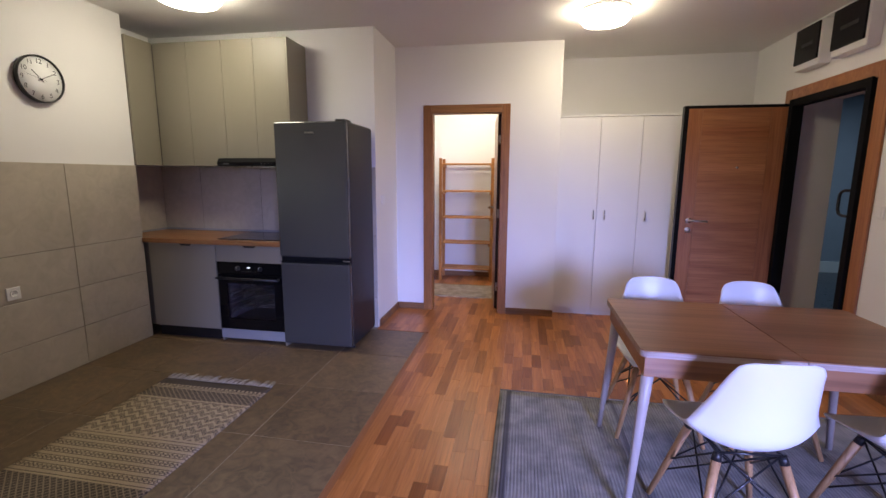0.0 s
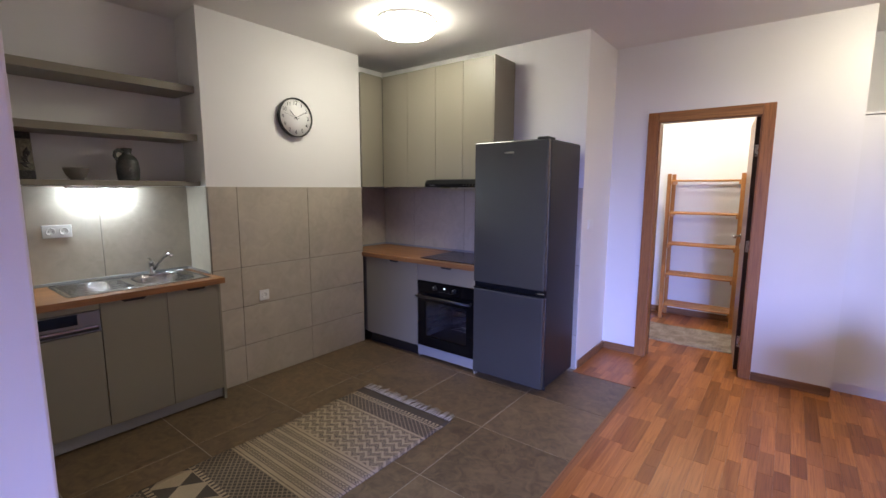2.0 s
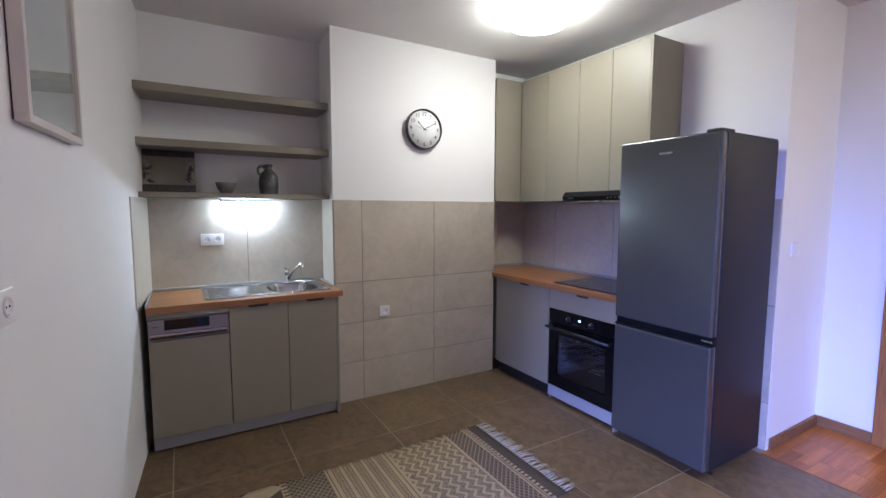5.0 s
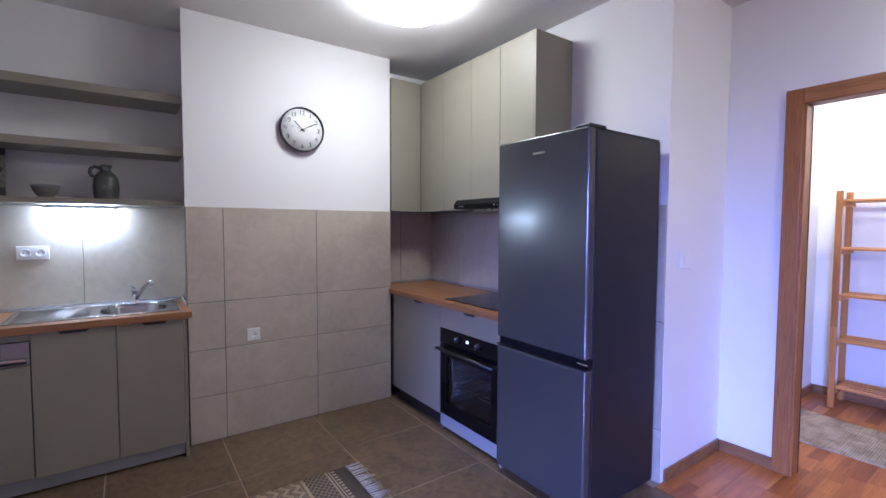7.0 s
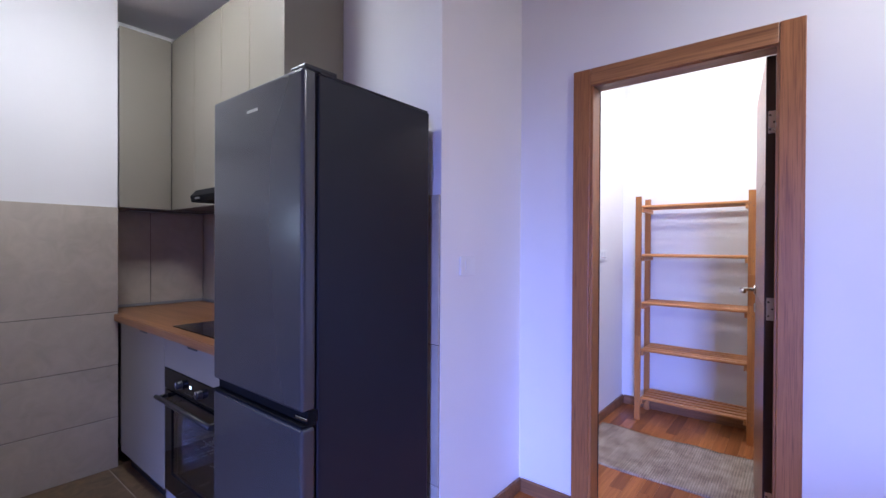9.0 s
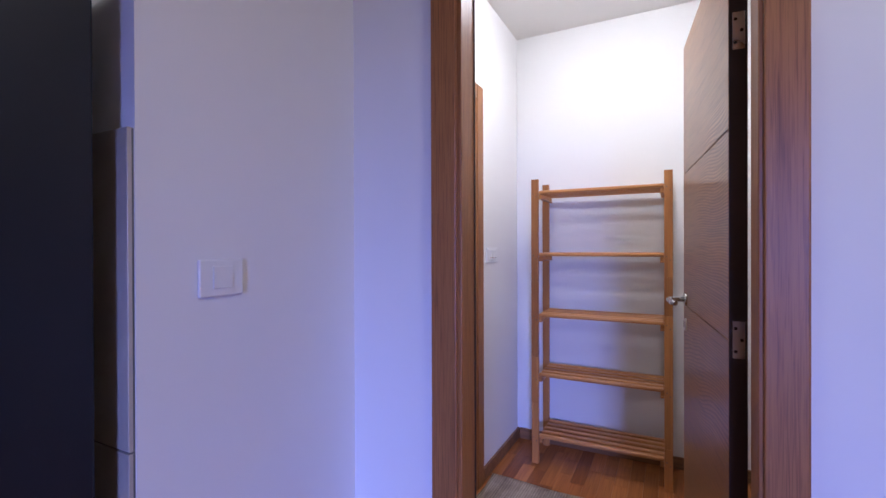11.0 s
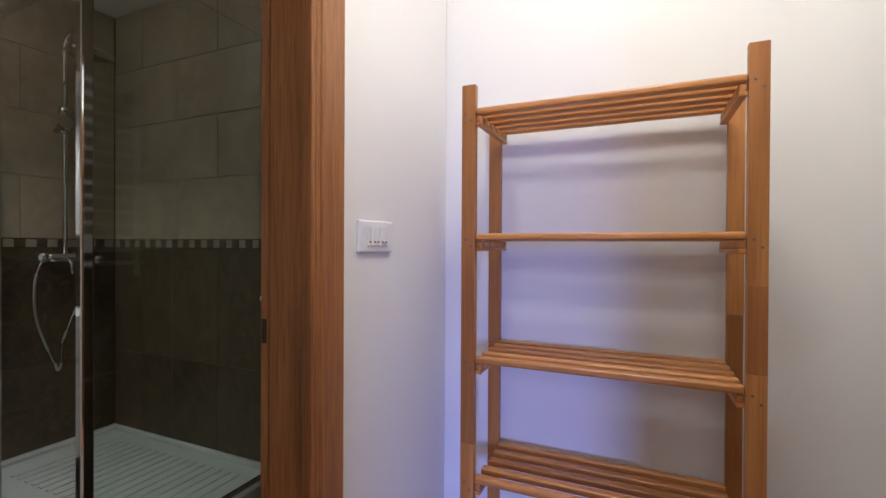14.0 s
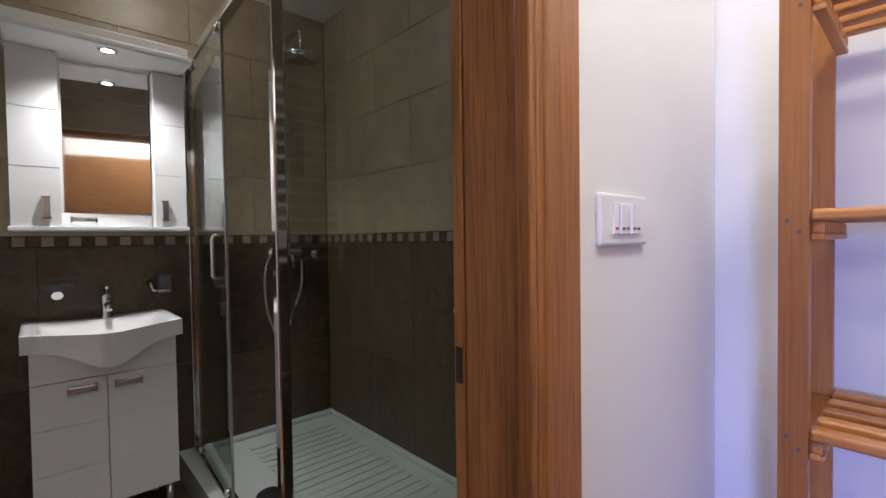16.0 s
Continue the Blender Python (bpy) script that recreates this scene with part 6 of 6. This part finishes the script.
    bm = sweep(B(), [(-2.42, 6.6, 1.16), (-2.42, 6.6, 2.22), (-2.415, 6.6, 2.275), (-2.39, 6.6, 2.315), (-2.34, 6.6, 2.335), (-2.25, 6.6, 2.335), (-2.21, 6.6, 2.32), (-2.20, 6.6, 2.28), (-2.20, 6.6, 2.20)], 0.011, 12)
    part("riser", moved(bm, place), M_CHROME, s)
    part("rain_head", moved(lathe(B(), [(0, 0.03), (0.02, 0.03), (0.03, 0.014), (0.10, 0.008), (0.102, 0.0), (0, -0.002)], (-2.20, 6.6, 2.18), 36), place), M_CHROME, s)
    part("mixer", moved(sweep(B(), [(-2.42, 6.52, 1.145), (-2.42, 6.54, 1.145), (-2.42, 6.66, 1.145), (-2.42, 6.68, 1.145)], [0.02, 0.024, 0.024, 0.02], 16), place), M_CHROME, s)
    for y in (6.53, 6.67):
        part("inlet_cover", moved(lathe(B(), [(0, 0.03), (0.02, 0.03), (0.03, 0.006), (0.032, 0.0)], seg=24, m=facing((-2.475, y, 1.145), (1, 0, 0))), place), M_CHROME, s)
    part("mixer_lever", moved(sweep(B(), [(-2.40, 6.6, 1.14), (-2.36, 6.6, 1.12), (-2.35, 6.6, 1.06)], [0.012, 0.009, 0.006], 10), place), M_CHROME, s)
    part("valve_knob", moved(lathe(B(), [(0, 0.035), (0.02, 0.035), (0.026, 0.01), (0.03, 0)], seg=24, m=facing((-2.475, 6.78, 1.13), (1, 0, 0))), place), M_CHROME, s)
    for z in (1.82, 1.92):
        part("slider", moved(sweep(B(), [(-2.42, 6.575, z), (-2.42, 6.6, z), (-2.40, 6.62, z - 0.01)], [0.02, 0.022, 0.016], 12), place), M_CHROME, s)
    part("hand_shower", moved(sweep(B(), [(-2.40, 6.55, 1.80), (-2.33, 6.55, 1.835), (-2.31, 6.55, 1.84)], [0.012, 0.02, 0.035], 14), place), M_CHROME, s)
    pts = [(-2.40, 6.52, 1.13), (-2.36, 6.47, 1.12), (-2.35, 6.44, 1.02), (-2.36, 6.45, 0.85), (-2.38, 6.50, 0.70), (-2.40, 6.545, 0.60), (-2.40, 6.56, 0.56), (-2.40, 6.575, 0.60), (-2.40, 6.58, 0.70), (-2.40, 6.62, 0.82), (-2.41, 6.67, 0.95), (-2.42, 6.68, 1.10)]
    bm = B()
    fine = []
    for i in range(len(pts) - 1):
        p0, p1, p2, p3 = (Vector(pts[max(0, min(len(pts) - 1, i + k))]) for k in (-1, 0, 1, 2))
        for q in range(5):
            u = q / 5
            fine.append(0.5 * ((2 * p1) + (p2 - p0) * u + (2 * p0 - 5 * p1 + 4 * p2 - p3) * u * u + (3 * p1 - p0 - 3 * p2 + p3) * u ** 3))
    part("hose", moved(sweep(bm, fine + [Vector(pts[-1])], 0.006, 8), place), M_SATIN, s)


shower()


def towel_radiator():
    t = thing("towel_radiator", (-0.48, 6.33, 1.06), "white towel radiator with a ribbed valve knob", "radiator")
    for y in (6.145, 6.60):
        part("upright", rod(B(), (-0.49, y, 1.03), (-0.49, y, 1.95), 0.013), M_WHITE, t)
        for z in (1.15, 1.85):
            part("bracket", rod(B(), (-0.439, y, z), (-0.49, y, z), 0.008), M_WHITE, t)
    for k in range(14):
        z = 1.10 + k * 0.06 + (0.03 if k > 6 else 0)
        part("rail", rod(B(), (-0.505, 6.125, z), (-0.505, 6.62, z), 0.010), M_WHITE, t)
    v = part("valve_body", rod(B(), (-0.439, 6.10, 1.045), (-0.505, 6.10, 1.045), 0.011), M_CHROME, t)
    part("valve_pipe", rod(B(), (-0.48, 6.10, 1.045), (-0.48, 6.145, 1.04), 0.008), M_CHROME, t)
    bm = lathe(B(), [(0, 0.05), (0.012, 0.049), (0.017, 0.042), (0.019, 0.01), (0.016, 0.0)], seg=24, m=facing((-0.505, 6.10, 1.045), (-1, 0, 0)))
    k = part("valve_knob", bm, M_PLAST, v, "white ribbed knob")
    for i in range(10):
        a = radians(36 * i)
        p = Vector((-0.50, 6.10 + 0.019 * math.cos(a), 1.045 + 0.019 * math.sin(a)))
        part("rib", rod(B(), p, p - Vector((0.032, 0, 0)), 0.0022, seg=6), M_PLAST, k)


towel_radiator()


# window of the living room
def window():
    t = thing("living_window", (2.2, -2.7, 0.55), "white framed living room window", "window", "", "structure")
    for q in ((1.2, 3.2, 0.55, 0.61), (1.2, 3.2, 2.29, 2.35), (1.2, 1.26, 0.61, 2.29), (3.14, 3.2, 0.61, 2.29), (2.16, 2.24, 0.61, 2.29)):
        part("frame", box(B(), q[0], q[1], -2.74, -2.68, q[2], q[3], 0.004), M_WHITE, t)
    for a, b in ((1.26, 2.16), (2.24, 3.14)):
        g = part("pane", box(B(), a, b, -2.715, -2.71, 0.61, 2.29), M_GLASS, t)
        g.visible_shadow = False


window()
structure("ground", box(B(), -60, 60, -90, -2.81, -3.2, -3.0), surface("lawn", (0.08, 0.11, 0.05), 0.9, vary=0.3), "grassy ground outside the window")

# ---------------------------------------------------------------- tiles and parquet
TILE_MESH = {}


def tile_mesh(w, h, d, mat, gap=0.002, bev=0.0012):
    """A tile lying flat: w by h, d thick, top at zero, softened rim."""
    key = (round(w, 4), round(h, 4), round(d, 4), mat.name, gap)
    if key not in TILE_MESH:
        bm = B()
        a, b = w / 2 - gap, h / 2 - gap
        lo = [bm.verts.new((sx * a, sy * b, -d)) for sx, sy in ((-1, -1), (1, -1), (1, 1), (-1, 1))]
        mi = [bm.verts.new((sx * a, sy * b, -bev)) for sx, sy in ((-1, -1), (1, -1), (1, 1), (-1, 1))]
        hi = [bm.verts.new((sx * (a - bev), sy * (b - bev), 0)) for sx, sy in ((-1, -1), (1, -1), (1, 1), (-1, 1))]
        bm.faces.new(hi)
        for q in range(4):
            j = (q + 1) % 4
            bm.faces.new((lo[q], lo[j], mi[j], mi[q]))
            bm.faces.new((mi[q], mi[j], hi[j], hi[q]))
        TILE_MESH[key] = mesh_of("tile", bm, mat)
    return TILE_MESH[key]


def wall_tiles(parent, plane, normal, us, vs, mat, d=0.008, name="tile", gap=0.002):
    """Tiles between the joints us (along the wall) and vs (up); plane: the place of the tiled face."""
    for u0, u1 in zip(us, us[1:]):
        for v0, v1 in zip(vs, vs[1:]):
            me = tile_mesh(u1 - u0, v1 - v0, d, mat, gap)
            uc, vc = (u0 + u1) / 2, (v0 + v1) / 2
            at = (plane, uc, vc) if abs(normal[0]) > 0.5 else (uc, plane, vc)
            ob = new(name, me)
            ob.parent = parent
            ob.matrix_basis = facing(at, normal)


grout = lambda name, dims, par: part(name, box(B(), *dims), M_GROUT, par)
wall_tiles(wall_clock, -2.177, (1, 0, 0), (2.340, 2.548, 3.15, 3.749), (0.0, 0.29, 0.588, 0.89, 1.487), M_TILE_W)
grout("grout_bed", (-2.189, -2.1805, 2.3405, 3.7465, 0, 1.484), wall_clock)
wall_tiles(wall_west, -2.578, (1, 0, 0), (1.222, 1.825, 2.40), (0.869, 1.487), M_TILE_W)
grout("grout_bed", (-2.592, -2.5815, 1.225, 2.39, 0.80, 1.484), wall_west)
wall_tiles(wall_hob, 4.333, (0, -1, 0), (-2.47, -2.046, -1.415, -0.812, -0.2865), (0.0, 0.29, 0.869, 1.487), M_TILE_W)
grout("grout_bed", (-2.466, -0.289, 4.3365, 4.346, 0, 1.484), wall_hob)
wall_tiles(wall_hob_side, -2.458, (1, 0, 0), (3.752, 4.0, 4.331), (0.869, 1.487), M_TILE_W)
grout("grout_bed", (-2.475, -2.4615, 3.755, 4.33, 0.8, 1.484), wall_hob_side)
# tiles on the two short side faces of the sink recess
for a, b in ((-2.575, -1.975),):
    me = tile_mesh(b - a, 0.618, 0.008, M_TILE_W)
    ob = new("tile", me)
    ob.parent = wall_left
    xc = (a + b) / 2
    ob.matrix_basis = facing((xc, 1.028 - (xc - 0.15) * 0.0721 + 0.007, 1.178), (0.0721, 1, 0))
me = tile_mesh(0.39, 0.618, 0.008, M_TILE_W)
ob = new("tile", me)
ob.parent = wall_clock
ob.matrix_basis = facing((-2.378, 2.351, 1.178), (-0.0888, -1, 0))

MOS = 0.0455


def bath_wall(parent, plane, normal, u0, u1, off):
    us = [u0] + [u for u in (u0 + off + k * 0.6 for k in range(8)) if u0 + 0.02 < u < u1 - 0.02] + [u1]
    us2 = [u0] + [u for u in (u0 + (off + 0.3) % 0.6 + k * 0.6 for k in range(8)) if u0 + 0.02 < u < u1 - 0.02] + [u1]
    wall_tiles(parent, plane, normal, us, (0.0, 0.57, 1.168), M_TILE_D, gap=0.001)
    for i, (a, b) in enumerate(((1.216, 1.535), (1.535, 1.86), (1.86, 2.185), (2.185, 2.52))):
        wall_tiles(parent, plane, normal, us if i % 2 else us2, (a, b), M_TILE_B, gap=0.001)
    n = int((u1 - u0) / MOS)
    for k in range(n):
        wall_tiles(parent, plane, normal, (u0 + k * MOS, u0 + (k + 1) * MOS), (1.170, 1.2145), (M_MOS_A, M_TILE_D)[k % 2], name="mosaic_tile")


M_MOS_A = stone("mosaic_beige", (0.30, 0.25, 0.17), (0.22, 0.18, 0.12), (0.38, 0.32, 0.23), 0.4, 8, 0, 0.2)
bath_wall(wall_bath_west, -2.474, (1, 0, 0), 5.14, 6.828, 0.35)
bath_wall(wall_bath_north, 6.829, (0, -1, 0), -2.472, -0.43, 0.25)
# inner side of the bathroom door wall, seen in the mirror
wall_tiles(wall_hall_left, -0.429, (-1, 0, 0), (5.14, 5.26), (0.0, 0.57, 1.168), M_TILE_D)
wall_tiles(wall_hall_left, -0.429, (-1, 0, 0), (5.26, 5.85, 6.01), (2.062, 2.3, 2.52), M_TILE_B)
wall_tiles(wall_hall_left, -0.429, (-1, 0, 0), (6.012, 6.55, 6.828), (0.0, 0.57, 1.168), M_TILE_D)
wall_tiles(wall_hall_left, -0.429, (-1, 0, 0), (6.012, 6.55, 6.828), (1.216, 1.86, 2.52), M_TILE_B)

# kitchen floor
for i, (a, b) in enumerate(zip((-2.47, -2.205, -1.605, -1.005, -0.405), (-2.205, -1.605, -1.005, -0.405, 0.172))):
    for c, d in ((1.06, 1.32), (1.32, 1.92), (1.92, 2.515), (2.515, 3.11), (3.11, 3.705), (3.705, 4.284)):
        piece("floor_tile", tile_mesh(b - a, d - c, 0.008, M_TILE_F, 0.0028), ((a + b) / 2, (c + d) / 2, 0.0), floor_kitchen)


# parquet: staves along y in rows of 70 mm
def parquet():
    r = random.Random(21)
    W = 0.0705
    near, far = [], []
    lengths = (0.18, 0.24, 0.30, 0.36, 0.42)
    rows = int((3.3 + 0.30) / W) + 1
    for k in range(rows):
        x = -0.285 + (k + 0.5) * W
        y = -2.6 - r.uniform(0, 0.4)
        while y < 6.7:
            ln = r.choice(lengths)
            a, b = y, y + ln
            y = b
            lo = 4.292 if x < 0.182 else -2.6
            hi = 6.70 if x < 1.0 else 5.72
            if x + W / 2 < 0.20 and b < 4.29:
                continue
            a2, b2 = max(a, lo), min(b, hi)
            if b2 - a2 < 0.03:
                continue
            s = (x, (a2 + b2) / 2, round(b2 - a2, 2), a2, b2)
            (near if -0.3 < x < 1.45 and 2.95 < s[1] < 6.7 and b2 - a2 == ln else far).append(s)
    near.sort(key=lambda s: abs(s[0] - 0.5) * 0.7 + abs(s[1] - 4.4) * 0.5)
    far += near[300:]
    for x, yc, ln, a, b in near[:300]:
        piece("parquet_stave", tile_mesh(W, ln, 0.006, M_PARQ, 0.0001, 0.0003), (x, yc, 0.0), floor_wood)
    vs, fs = [], []
    for x, yc, ln, a, b in far:
        x0, x1 = x - W / 2 + 0.0001, x + W / 2 - 0.0001
        n = len(vs)
        vs += [(x0, a + 0.0001, -0.006), (x1, a + 0.0001, -0.006), (x1, b - 0.0001, -0.006), (x0, b - 0.0001, -0.006), (x0 + 0.0003, a + 0.0004, 0), (x1 - 0.0003, a + 0.0004, 0), (x1 - 0.0003, b - 0.0004, 0), (x0 + 0.0003, b - 0.0004, 0)]
        fs += [(n + 4, n + 5, n + 6, n + 7)] + [(n + q, n + (q + 1) % 4, n + 4 + (q + 1) % 4, n + 4 + q) for q in range(4)]
    me = bpy.data.meshes.new("parquet_rest")
    me.from_pydata(vs, [], fs)
    me.materials.append(M_PARQ_REST)
    ob = new("parquet_rest", me)
    ob.parent = floor_wood
    tagged(ob, "", "", "", "stuff")


M_PARQ_REST = timber("parquet_oak_rest", (0.29, 0.092, 0.023), (0.60, 0.245, 0.068), "y", 0.32, 20, 0.95, 0.05, 1.1, 0.35, island=True)
M_PARQ_REST.node_tree.nodes["Principled BSDF"].inputs["Specular IOR Level"].default_value = 0.28
parquet()
